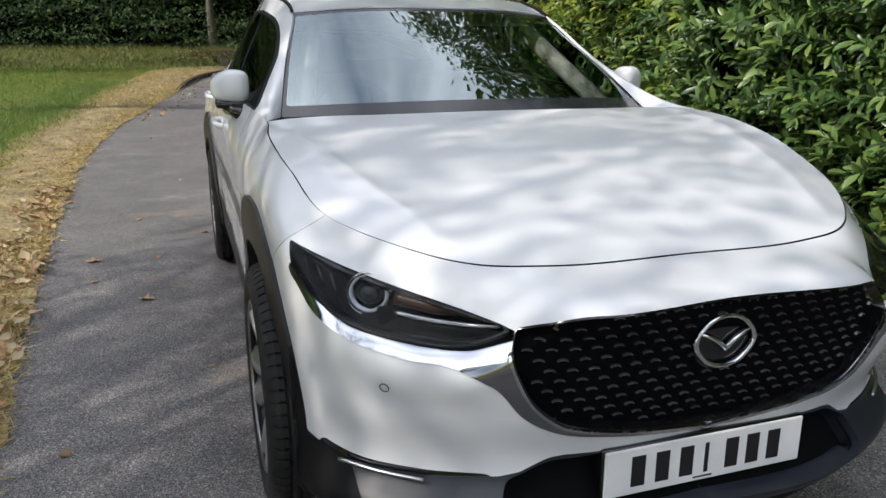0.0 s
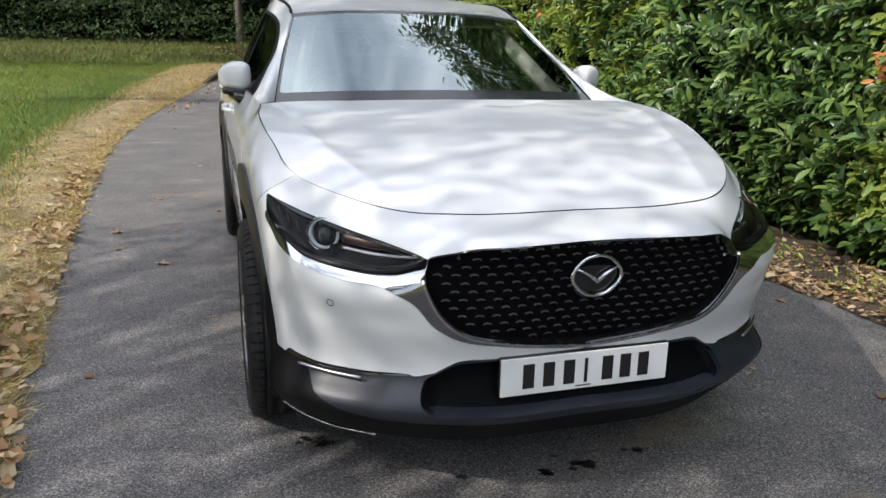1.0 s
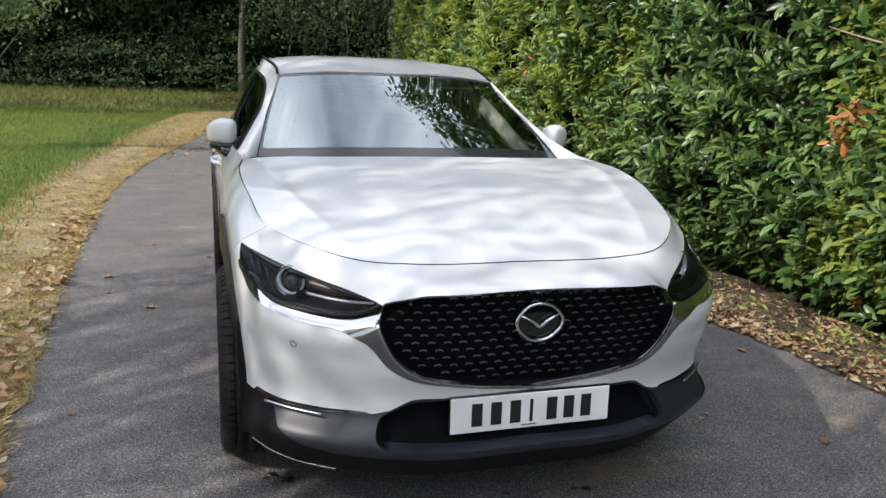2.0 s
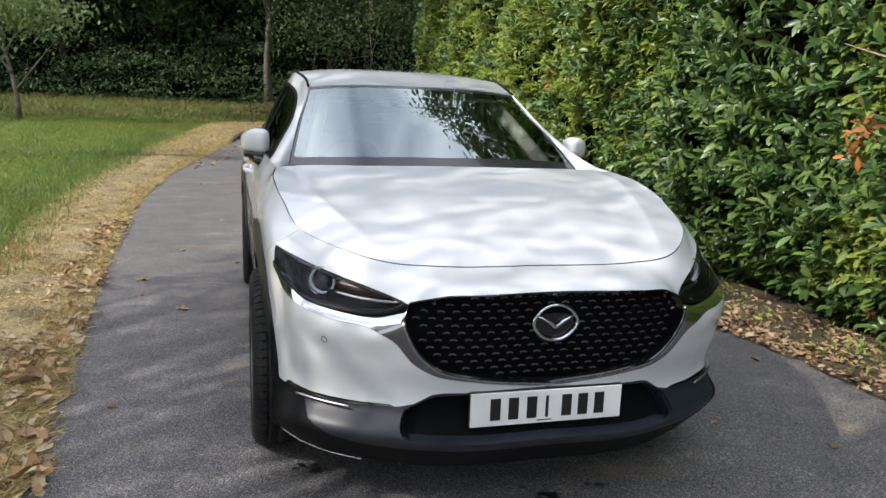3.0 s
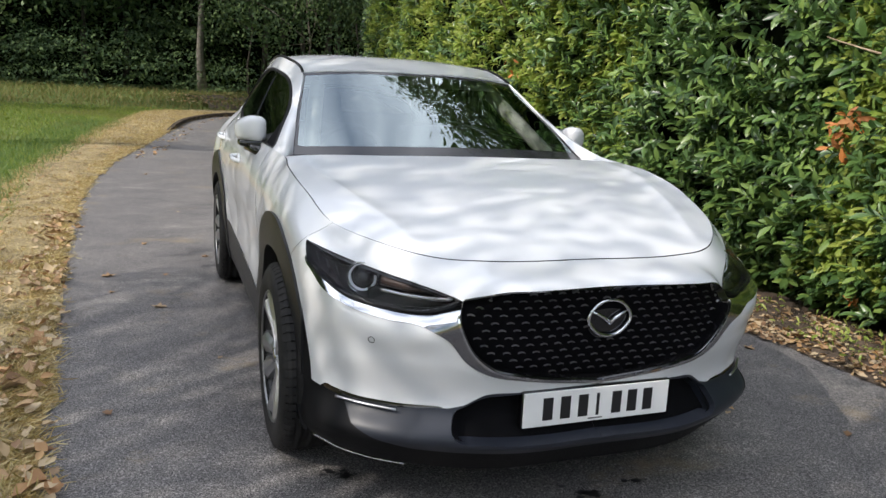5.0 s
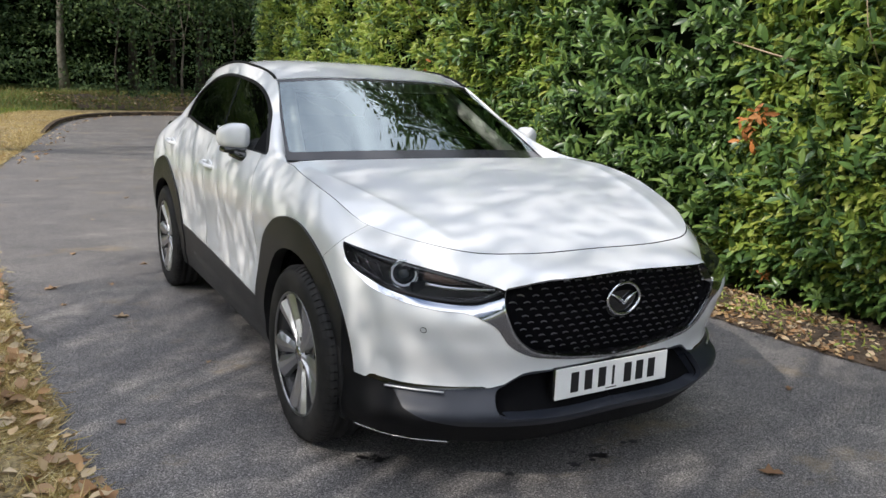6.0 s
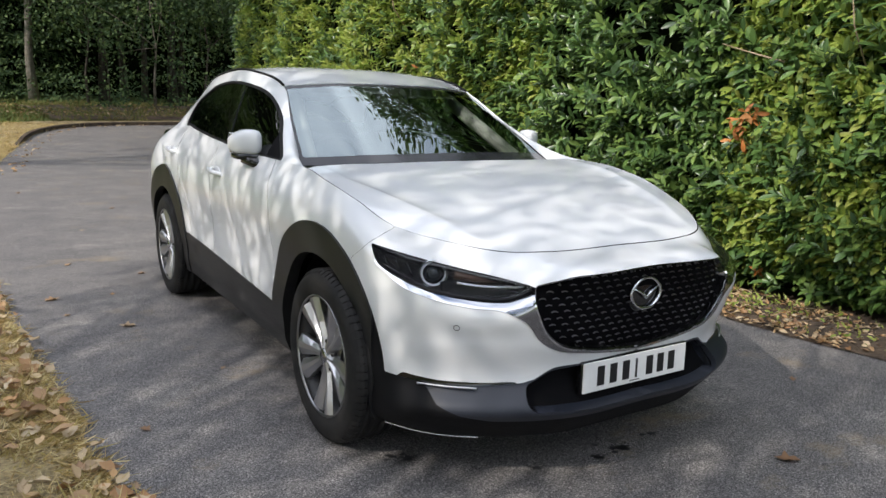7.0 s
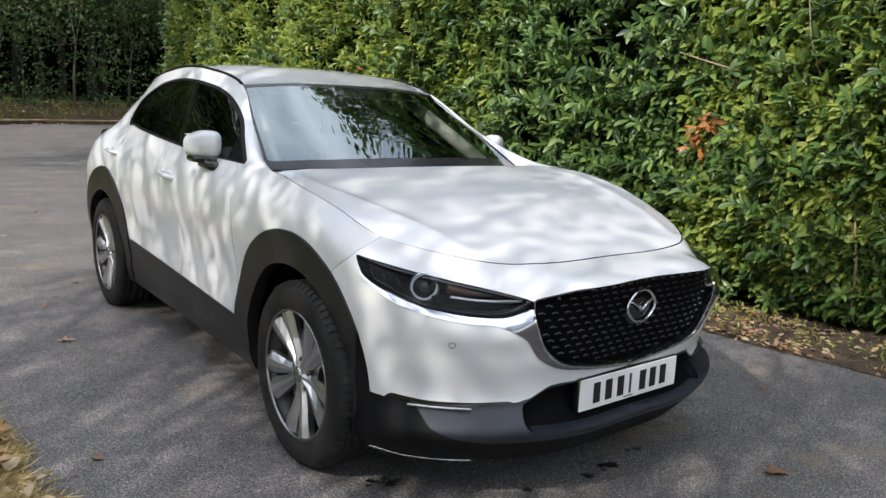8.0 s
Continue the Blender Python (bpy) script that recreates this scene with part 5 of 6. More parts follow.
def shoots(n, y0, y1, z0, z1, depth):
    """Leafy shoots over the face: leaf places, axes and upward sides."""
    y, z = rng.uniform(y0, y1, n), rng.uniform(z0, z1, n)
    thin = 0.42 + 0.5 * np.sin(y * 2.1 + 1.3) * np.sin(z * 2.9 + y) + 0.34 * np.sin(y * 7.3 - z * 4.1) * np.sin(z * 8.7 + y * 2.2) + rng.normal(0, 0.25, n)
    thin = thin - 0.32 * np.exp(-(((y - 1.75) / 0.6) ** 2) - ((z - 2.15) / 0.30) ** 2)
    thin = thin - 0.8 * np.exp(-(((y - 0.72) / 0.09) ** 2) - ((z - 1.26) / 0.10) ** 2)
    keep = thin > -0.02
    y, z = y[keep], z[keep]
    x = hedge_face(y, z) + depth * rng.uniform(-0.45, 1.0, len(y)) ** 1
    tip = np.stack([np.full(len(y), -0.9), rng.normal(0, 0.55, len(y)), rng.normal(0.45, 0.45, len(y))], 1)
    tip /= np.linalg.norm(tip, axis=1, keepdims=True)
    k = 9
    P, A, Up = [], [], []
    for j in range(k):
        ang = j * 2.4 + rng.uniform(0, 6.28, len(y)) * 0.15
        o = np.cross(tip, [0, 0, 1.0])
        o /= np.linalg.norm(o, axis=1, keepdims=True)
        q = np.cross(tip, o)
        radial = o * np.cos(ang)[:, None] + q * np.sin(ang)[:, None]
        back = 0.016 * (k - j)
        P.append(np.stack([x, y, z], 1) - tip * back)
        A.append(radial * 0.8 + tip * (0.55 + 0.06 * j) + np.array([0, 0, -0.10]) + rng.normal(0, 0.11, (len(y), 3)))
        Up.append(tip + np.array([-0.2, 0, 0.60]) + rng.normal(0, 0.13, (len(y), 3)))
    return np.concatenate(P), np.concatenate(A), np.concatenate(Up)


def hedge_leaves(name, n, y0, y1, z0, z1, depth, size, mat, label, low=0.0):
    P, A, Up = shoots(n, y0, y1, z0, z1, depth)
    ok = P[:, 2] > 0.06
    P, A, Up = P[ok], A[ok], Up[ok]
    L = size * rng.uniform(0.7, 1.15, len(P))
    return leaves(name, P, A, Up, L, L * rng.uniform(0.33, 0.42, len(P)), mat, LEAF_LONG, hedge, label)


hedge_leaves("hedge_leaves", 3600, -3.5, 4.5, 0.1, 3.4, 0.22, 0.122, LAUREL, "glossy dark green laurel leaves")
hedge_leaves("hedge_leaves", 2600, 4.5, 13.8, 0.1, 4.6, 0.22, 0.12, LAUREL, "glossy dark green laurel leaves")
hedge_leaves("hedge_leaves", 700, -7, -3.5, 0.1, 4.6, 0.25, 0.14, LAUREL, "glossy dark green laurel leaves")
hedge_leaves("hedge_leaves", 800, -3.5, 4.5, 3.4, 5.0, 0.25, 0.13, LAUREL, "glossy dark green laurel leaves")
hedge_leaves("hedge_leaves", 900, -3.2, 2.2, 0.12, 2.0, 0.14, 0.12, LAUREL, "glossy dark green laurel leaves")
hedge_leaves("hedge_leaves", 900, -3.0, 6.0, 0.1, 3.2, 0.55, 0.11, LAUREL, "glossy dark green laurel leaves")
# young leaves on the sunny stretches; part of that sunlight is in their colour
hedge_leaves("young_leaves", 2500, -2.9, 1.0, 0.3, 3.0, 0.03, 0.11, LAUREL_LIT, "pale yellow-green young laurel leaves, sunlight included in their colour")
hedge_leaves("young_leaves", 3200, 3.2, 13.5, 0.8, 4.0, 0.03, 0.11, LAUREL_LIT, "pale yellow-green young laurel leaves, sunlight included in their colour")


# leafy boughs leaning out at the hedge's far end
n = 1500
fr = np.random.default_rng(9)
q = fr.normal(0, 1, (n, 3)) * np.array([0.30, 0.35, 0.75])
P = np.column_stack([hedge_face(13.6 + q[:, 1], 4.4 + q[:, 2]) - 0.1 - np.abs(q[:, 0]) * np.clip(1.0 + 1.1 * q[:, 2], 0.1, 2.2), 13.6 + q[:, 1], 4.4 + q[:, 2]])
leaves("hedge_leaves", P, fr.normal(0, 0.6, (n, 3)) + np.array([-0.6, 0, -0.2]), fr.normal(0, 0.5, (n, 3)) + np.array([-0.3, 0, 0.9]), fr.uniform(0.09, 0.16, n), 0.05, LAUREL, LEAF_LONG, hedge, "glossy dark green laurel leaves")
# leafy top and back of the hedge
for xs, zs, count in (((0.0, 1.7), (5.0, 5.3), 5200), ((1.6, 1.9), (0.3, 5.2), 6500)):
    y, z = rng.uniform(-7, 14.5, count), rng.uniform(*zs, count)
    P = np.column_stack([hedge_face(y, z) + rng.uniform(*xs, count), y, z])
    leaves("hedge_leaves", P, rng.normal(size=(count, 3)) + np.array([0.4 * (xs[0] > 1), 0, 0.3]), rng.normal(size=(count, 3)) * 0.5 + np.array([0.6 * (xs[0] > 1), 0, 0.8]), rng.uniform(0.16, 0.26, count), 0.09, LAUREL, LEAF_LONG, hedge, "glossy dark green laurel leaves")


def single_leaf_mesh(k):
    T, F = LEAF_LONG
    V = T * np.array([0.118 + 0.008 * k, 0.043 + 0.004 * k, 0.11])
    me = bpy.data.meshes.new("leaf")
    me.from_pydata([tuple(map(float, p)) for p in V], [], F)
    me.polygons.foreach_set("use_smooth", [True] * len(me.polygons))
    me.materials.append(LAUREL)
    return me


# the foremost leaves, one by one
near = [single_leaf_mesh(k) for k in range(3)]
P, A, Up = shoots(60, -1.3, 1.6, 0.3, 2.2, 0.02)
pick = rng.permutation(len(P))[:290]
ax, sd, nm = frames(A[pick], Up[pick])
for i, q in enumerate(pick):
    ob = new("leaf", near[i % 3])
    ob.parent = hedge
    at = P[q] + np.array([-0.03, 0, 0])
    ob.matrix_basis = Matrix(((ax[i][0], sd[i][0], nm[i][0], at[0]), (ax[i][1], sd[i][1], nm[i][1], at[1]), (ax[i][2], sd[i][2], nm[i][2], at[2]), (0, 0, 0, 1)))


def bare_twig(points, r=0.005):
    v, f = tube(points, np.linspace(r, r * 0.4, len(points)).tolist(), 6)
    mesh_ob("twig", v, f, TWIG, hedge, "bare pale twig")


bare_twig([(2.72, 0.55, 1.66), (2.66, 0.68, 1.70), (2.65, 0.85, 1.75), (2.66, 1.02, 1.80)], 0.008)
bare_twig([(2.9, 6.1, 2.3), (2.66, 6.0, 2.5), (2.58, 5.95, 2.75)], 0.012)
bare_twig([(2.78, 0.02, 1.6), (2.64, 0.05, 1.85), (2.58, 0.06, 2.1)], 0.006)
bare_twig([(2.9, -0.3, 0.1), (2.75, -0.35, 0.5), (2.72, -0.3, 0.9)], 0.012)
bare_twig([(2.95, 1.3, 0.1), (2.8, 1.2, 0.45), (2.78, 1.25, 0.8)], 0.012)


def withered(n, at, spread):
    P = np.array(at) + rng.normal(0, 1, (n, 3)) * np.array(spread)
    A = rng.normal(0, 0.8, (n, 3)) + np.array([-0.3, 0, -0.5])
    leaves("withered_leaves", P, A, np.tile([-0.7, -0.3, 0.4], (n, 1)) + rng.normal(0, 0.6, (n, 3)), rng.uniform(0.07, 0.115, n), rng.uniform(0.028, 0.042, n), ORANGELEAF, LEAF_LONG, hedge, "cluster of withered orange leaves")


withered(18, (2.60, 0.74, 1.20), (0.02, 0.05, 0.04))
withered(12, (2.56, 0.66, 1.31), (0.02, 0.04, 0.03))
withered(4, (2.72, 0.55, 0.22), (0.02, 0.02, 0.05))
withered(6, (2.52, 5.25, 1.70), (0.05, 0.07, 0.08))

# weeds at the foot of the hedge
P = np.column_stack([rng.uniform(2.18, 2.68, 1000), rng.normal(np.repeat(rng.uniform(-2.2, 3.5, 50), 20), 0.09), rng.uniform(0.02, 0.12, 1000)])
leaves("weeds", P, rng.normal(size=(1000, 3)) + np.array([-0.3, 0, 0.4]), rng.normal(0, 0.5, (1000, 3)) + np.array([0, 0, 1.0]), rng.uniform(0.02, 0.055, 1000), 0.016, LAUREL_LIT, LEAF_LONG, None, "small green weeds at the hedge's foot", "weeds")

# ---------------------------------------------------------------- grass, straw and fallen leaves
def on_strip(left, right, n, k0, k1, power=1.0):
    """Random places between two edge lines."""
    u = rng.uniform(k0, k1, n)
    s = rng.uniform(0, 1, n) ** power
    a, b = hermite(np.array(left, float), u), hermite(np.array(right, float), u)
    p = a * (1 - s)[:, None] + b * s[:, None]
    return np.column_stack([p, ground_z(p[:, 0], p[:, 1])])


def blades(name, P, length, width, lean, mat, label, category):
    n = len(P)
    A = np.column_stack([rng.normal(0, lean, n), rng.normal(0, lean, n), np.ones(n)])
    return leaves(name, P, A, scatter_dirs(n), length * rng.uniform(0.5, 1.3, n), width, mat, BLADE, None, label, category)


EDGE = [(x - 0.02, y) for x, y in ROAD_L]


def tufts(n, per, spread, k0, k1):
    """Clumps of cut grass lying all one way."""
    c = on_strip(VERGE_L, EDGE, n, k0, k1)
    P = np.repeat(c, per, 0) + rng.normal(0, 1, (n * per, 3)) * np.array([spread, spread, 0.006])
    P[:, 2] = np.maximum(P[:, 2], 0.004) + 0.012
    lie = np.repeat(rng.normal(0, 1.0, (n, 2)), per, 0)
    A = np.column_stack([lie + rng.normal(0, 0.8, (n * per, 2)), np.abs(rng.normal(0.12, 0.28, n * per))])
    leaves("dry_grass", P, A, scatter_dirs(n * per), rng.uniform(0.025, 0.085, n * per), 0.0055, HAY, BLADE, None, "matted dry yellow cut grass", "dry grass")


tufts(2300, 34, 0.035, 0.6, 2.6)
tufts(900, 24, 0.05, 0.0, 0.62)
tufts(3600, 26, 0.045, 2.4, 6.8)
P = on_strip(VERGE_L, ROAD_L, 14000, 6, 9.5)
blades("dry_grass", P + np.array([0, 0, 0.01]), 0.09, 0.012, 1.4, HAY, "matted dry yellow cut grass", "dry grass")
FIELD_L = [(x - 5.0, y) for x, y in VERGE_L]
P = np.concatenate([on_strip(FIELD_L, VERGE_L, 14000, 0.0, 1.0), on_strip(FIELD_L, VERGE_L, 30000, 1.0, 4.0, 0.6), on_strip(FIELD_L, VERGE_L, 30000, 3.5, 9.0, 0.7)])
blades("grass", P, 0.075, 0.008, 0.7, GRASS, "uneven green grass of the lawn", "grass")
# taller grass along the verge, straying into the dry strip
P = np.concatenate([on_strip([(x - 1.1, y) for x, y in VERGE_L], [(x - 0.1, y) for x, y in VERGE_L], 9000, 2.0, 7.5, 0.8), on_strip(VERGE_L, [(x + 0.35, y) for x, y in VERGE_L], 3800, 0.5, 7.5, 1.8)])
blades("grass", P, 0.11, 0.009, 0.6, TALL_GRASS, "taller blue-green grass along the verge", "grass")
FAR_L = [(x - 16.0, y) for x, y in VERGE_L]
P = on_strip(FAR_L, VERGE_L, 26000, 4, 10.0)
blades("grass", P, 0.10, 0.016, 0.7, GRASS, "uneven green grass of the lawn", "grass")
P = np.column_stack([rng.uniform(-14, 3.5, 9000), rng.uniform(25.5, 40, 9000), np.zeros(9000)])
P[:, 2] = ground_z(P[:, 0], P[:, 1])
P = np.concatenate([P, np.column_stack([rng.uniform(0, 14, 5200), rng.uniform(26.6, 35.5, 5200), np.zeros(5200)])])
P[9000:, 2] = ground_z(P[9000:, 0], P[9000:, 1]) + 0.12
blades("grass", P, 0.22, 0.03, 0.6, ROUGH_GRASS, "rough grass below the wood", "grass")


def dead_leaves(name, P, size, label, lift=0.022):
    P = P[[noise.noise((p[0] * 2.1, p[1] * 2.1, 8.0)) + 0.5 * noise.noise((p[0] * 7, p[1] * 7, 2.0)) > q for p, q in zip(P, rng.uniform(-0.6, 0.5, len(P)))]]
    n = len(P)
    P = np.column_stack([P[:, 0], P[:, 1], ground_z(P[:, 0], P[:, 1])])
    A = np.column_stack([rng.normal(0, 1, n), rng.normal(0, 1, n), rng.normal(0, 0.22, n)])
    Up = np.column_stack([rng.normal(0, 0.35, n), rng.normal(0, 0.35, n), np.ones(n)])
    L = size * rng.uniform(0.6, 1.3, n)
    leaves(name, P + np.array([0, 0, lift]), A, Up, L, L * rng.uniform(0.5, 0.8, n), DEADLEAF, LEAF_CURLED, None, label, "leaf litter")


NEAR_R = [(x + 0.75, y) for x, y in ROAD_R]
dead_leaves("leaf_litter", on_strip([(x - 0.03, y) for x, y in ROAD_R], NEAR_R, 12500, 0.3, 4.0), 0.042, "brown fallen leaves under the hedge")
dead_leaves("leaf_litter", on_strip([(x - 0.28, y) for x, y in ROAD_L], [(x + 0.04, y) for x, y in ROAD_L], 440, 0.6, 3.2), 0.08, "pale fallen leaves along the verge", 0.034)
dead_leaves("leaf_litter", on_strip([(x - 0.1, y) for x, y in ROAD_L], [(x + 0.55, y) for x, y in ROAD_L], 260, 5.0, 10.5, 0.6), 0.075, "pale fallen leaves along the kerb", 0.012)
dead_leaves("leaf_litter", on_strip(VERGE_L, ROAD_L, 900, 0.6, 6.0), 0.05, "pale fallen leaves on the dry grass", 0.045)
dead_leaves("leaf_litter", np.column_stack([rng.uniform(-1, 14, 2200), rng.uniform(26.0, 34, 2200), np.zeros(2200) + 0.62]), 0.10, "fallen leaves by the bend", 0.2)


def fallen_leaf(x, y, size, turn, tilt=6, mat=None):
    """One curled leaf lying on the drive."""
    T, F = LEAF_LOBED
    V = T * np.array([size, size * 0.75, size])
    V[:, 2] += 0.25 * size * (np.abs(T[:, 1]) ** 1.5)
    V[:, 2] -= V[:, 2].min()
    ob = mesh_ob("fallen_leaf", V, F, mat or DEADLEAF)
    ob.matrix_basis = pose(x, y, float(ground_z(x, y)) + 0.003, tilt * 0.3, tilt * 0.3, turn)
    return tagged(ob, "single curled brown leaf lying on the asphalt", "leaf", "fallen leaves on the drive")


for x, y, size, turn in ((-1.66, 2.78, 0.10, 20), (-1.245, 1.93, 0.10, 160), (1.40, -0.575, 0.06, 40), (1.85, 0.45, 0.075, 100), (-0.98, 3.35, 0.07, 10), (-1.25, 2.75, 0.06, 80),
                         (0.62, -1.12, 0.10, 140), (-1.55, 2.35, 0.05, 200), (-1.02, 0.95, 0.04, 50), (1.05, -0.25, 0.04, 20), (1.12, -0.22, 0.035, 100), (-1.50, 0.42, 0.06, 300),
                         (-1.42, 3.9, 0.07, 60), (-1.1, 5.6, 0.07, 90), (-0.6, 7.2, 0.08, 30), (-1.5, 9.3, 0.08, 10)):
    fallen_leaf(x, y, size, turn)


def oil_spot(x, y, r):
    """A few ragged dark crumbs together."""
    n, verts, faces = 12, [], []
    for k in range(5):
        cx, cy, q = (rng.normal(0, r * 1.5), rng.normal(0, r * 0.9), r * rng.uniform(0.2, 0.75)) if k else (0, 0, r)
        base = len(verts)
        verts.append((cx, cy, 0.002))
        for a in np.linspace(0, 2 * math.pi, n, endpoint=False):
            w = q * rng.uniform(0.55, 1.35)
            verts.append((cx + 1.4 * w * math.cos(a), cy + w * math.sin(a), 0.0006))
        faces += [(base, base + i + 1, base + (i + 1) % n + 1) for i in range(n)]
    ob = mesh_ob("oil_spot", verts, faces, OIL)
    ob.location = (x, y, 0.003)
    tagged(ob, "small dark damp spot on the asphalt", "stain", "damp spots on the drive")


for x, y, r in ((0.10, -0.69, 0.030), (-0.04, -0.71, 0.02), (-0.687, -0.356, 0.024), (-0.73, -0.31, 0.02), (0.30, -0.66, 0.022), (-0.30, -0.66, 0.014), (0.62, -0.36, 0.03), (0.02, -0.62, 0.014)):
    oil_spot(x, y, r * 0.7)


# ---------------------------------------------------------------- trees
def tree(name, label, x, y, height, crown_z, crown_r, n, leaf, mat, trunk_r, shape=(1, 1, 0.8), limbs=9, seed=1, category="tree", offset=(0, 0), shapely=0.5, bark=None):
    """Tapered trunk with limbs, and a crown of many leaf sprays with gaps."""
    r = np.random.default_rng(seed)
    z0 = float(ground_z(x, y))
    top = thing(name, label, category, "", (x, y, z0))
    bend = r.normal(0, 0.12, (6, 2))
    pts = [(bend[i][0] * i * 0.5 + offset[0] * (i / 5) ** 2 * 0.4, bend[i][1] * i * 0.5 + offset[1] * (i / 5) ** 2 * 0.4, height * i / 5 - 0.1) for i in range(6)]
    v, f = tube(pts, [trunk_r * (1.35 if i == 0 else 1 - 0.15 * i) for i in range(6)], 12)
    trunk = mesh_ob("trunk", v, f, bark or BARK, top, "grey-brown trunk")
    centre = np.array([offset[0], offset[1], crown_z])
    clumps = []
    for k in range(limbs):
        d = r.normal(size=3)
        d /= np.linalg.norm(d)
        end = centre + d * crown_r * np.array(shape) * r.uniform(0.55, 1.0)
        start = np.array(pts[min(5, 2 + k % 4)])
        mid = (start + end) / 2 + r.normal(0, 0.25, 3)
        v, f = tube(hermite([start, mid, end], np.linspace(0, 2, 9)), np.linspace(trunk_r * 0.4, trunk_r * 0.06, 9).tolist(), 7)
        mesh_ob("limb", v, f, bark or BARK, top)
        clumps += [mid + (end - mid) * q + r.normal(0, 0.35, 3) for q in (0.3, 0.65, 1.0)]
    extra = r.normal(size=(limbs * 2, 3))
    extra /= np.linalg.norm(extra, axis=1, keepdims=True)
    clumps = np.concatenate([np.array(clumps), centre + extra * crown_r * np.array(shape) * r.uniform(0.3, 0.95, (limbs * 2, 1))])
    pick = r.integers(0, len(clumps), n)
    P = clumps[pick] + r.normal(0, crown_r * 0.5 * shapely, (n, 3)) * np.array([1, 1, 0.55])
    A = r.normal(size=(n, 3)) + np.array([0, 0, -0.3])
    leaves("crown", P, A, r.normal(size=(n, 3)) + np.array([0, 0, 0.9]), leaf * r.uniform(0.7, 1.3, n), leaf * 0.62, mat, LEAF_FLAT, top, "uneven leafy crown with gaps")
    return top


# the oak over the hedge and the trees behind the camera that shade the drive
tree("oak_tree", "green oak reaching over the hedge", 6.8, 7.2, 7.5, 8.2, 3.4, 24000, 0.15, OAKLEAF, 0.22, (1.0, 1.1, 0.75), 16, 3, offset=(-1.6, -0.4), shapely=0.24)
tree("oak_tree", "green oak reaching over the hedge", 6.4, 13.5, 9, 10.6, 3.0, 15000, 0.10, OAKLEAF, 0.22, (1.35, 0.8, 0.5), 12, 4, offset=(-4.0, -1.5), shapely=0.24)


def reaching_tree(x, y, crowns, sprays, per, leaf, seed):
    """A tree whose long boughs reach out to one side, with drooping leafy sprays along them and gaps between."""
    r = np.random.default_rng(seed)
    z0 = float(ground_z(x, y))
    top = thing("shade_tree", "tall leafy tree reaching over the drive", "tree", "", (x, y, z0))
    v, f = tube([(0, 0, -0.1), (0.05, 0.02, 1.2), (0.18, 0.06, 2.6), (0.35, 0.1, 4.2), (0.7, 0.2, 5.8), (1.2, 0.3, 7.2)], [0.30, 0.23, 0.20, 0.16, 0.10, 0.03], 12)
    mesh_ob("trunk", v, f, BARK, top, "grey-brown trunk")
    P, A = [], []
    for centre, spread, a, q in [(c, w, 2.4 * k, math.sqrt((k + 0.5) / boughs)) for c, w, boughs in crowns for k in range(boughs)]:
        end = np.array([centre[0] - x + spread[0] * q * math.cos(a), centre[1] - y + spread[1] * q * math.sin(a), centre[2] + spread[2] * r.uniform(-1, 1)])
        start = np.array([0.2, 0.07, r.uniform(2.8, 5.2)])
        mid = (start + end) / 2 + np.array([0, r.normal(0, 0.3), 0.5])
        line = hermite([start, mid, end], np.linspace(0, 2, 13))
        v, f = tube(line, np.linspace(0.07, 0.012, 13).tolist(), 6)
        mesh_ob("limb", v, f, BARK, top)
        for u in r.uniform(1.15, 2.08, sprays):
            at = hermite([start, mid, end], [u])[0] + r.normal(0, 1, 3) * np.array([0.25, 0.45, 0.25])
            ahead = np.array([1.0, 0.30 + r.normal(0, 0.25), -0.15])
            ahead /= np.linalg.norm(ahead)
            side = np.array([-ahead[1], ahead[0], 0])
            m = r.normal(0, 1, (per, 3))
            P.append(at + m[:, :1] * ahead * 0.48 + m[:, 1:2] * side * 0.065 + m[:, 2:] * np.array([0, 0, 0.07]))
            A.append(ahead * 0.8 + r.normal(0, 0.6, (per, 3)))
    P, A = np.concatenate(P), np.concatenate(A)
    n = len(P)
    leaves("crown", P, A, r.normal(size=(n, 3)) * 0.6 + np.array([0, 0, 0.9]), leaf * r.uniform(0.7, 1.3, n), leaf * 0.6, OAKLEAF, LEAF_FLAT, top, "uneven leafy crown with gaps")


reaching_tree(-10.5, -3.8, [((-6.7, -2.0, 5.6), (4.9, 5.2, 0.8), 60)], 10, 60, 0.09, 31)
reaching_tree(-10.0, -10.5, [((-6.5, -9.0, 5.8), (4.8, 3.0, 0.9), 18)], 10, 50, 0.12, 6)
# trees added out of view to hold back sky light and sun
for k, (x, y, h) in enumerate(((-23, 21, 13), (-27, 30, 14), (-29, 39, 14), (-34, 34, 14), (-26, 9, 12), (-17, -18, 12), (-7, -26, 12), (4, -27, 12), (10, -13, 10), (-24, -2, 11), (9, 14, 10), (9, -3, 8), (-21, -10, 12), (-27, 4, 11), (13, 4, 11))):
    fine = x > 2 and y < 0
    tree("tall_tree", "unseen tall leafy tree added round the drive to block light", x, y, h, h * 0.62, 4.8, 15000 if fine else 3600, 0.20 if fine else 0.50, OAKLEAF, 0.26, (1, 1, 1.05), 9, 60 + k, shapely=0.42)

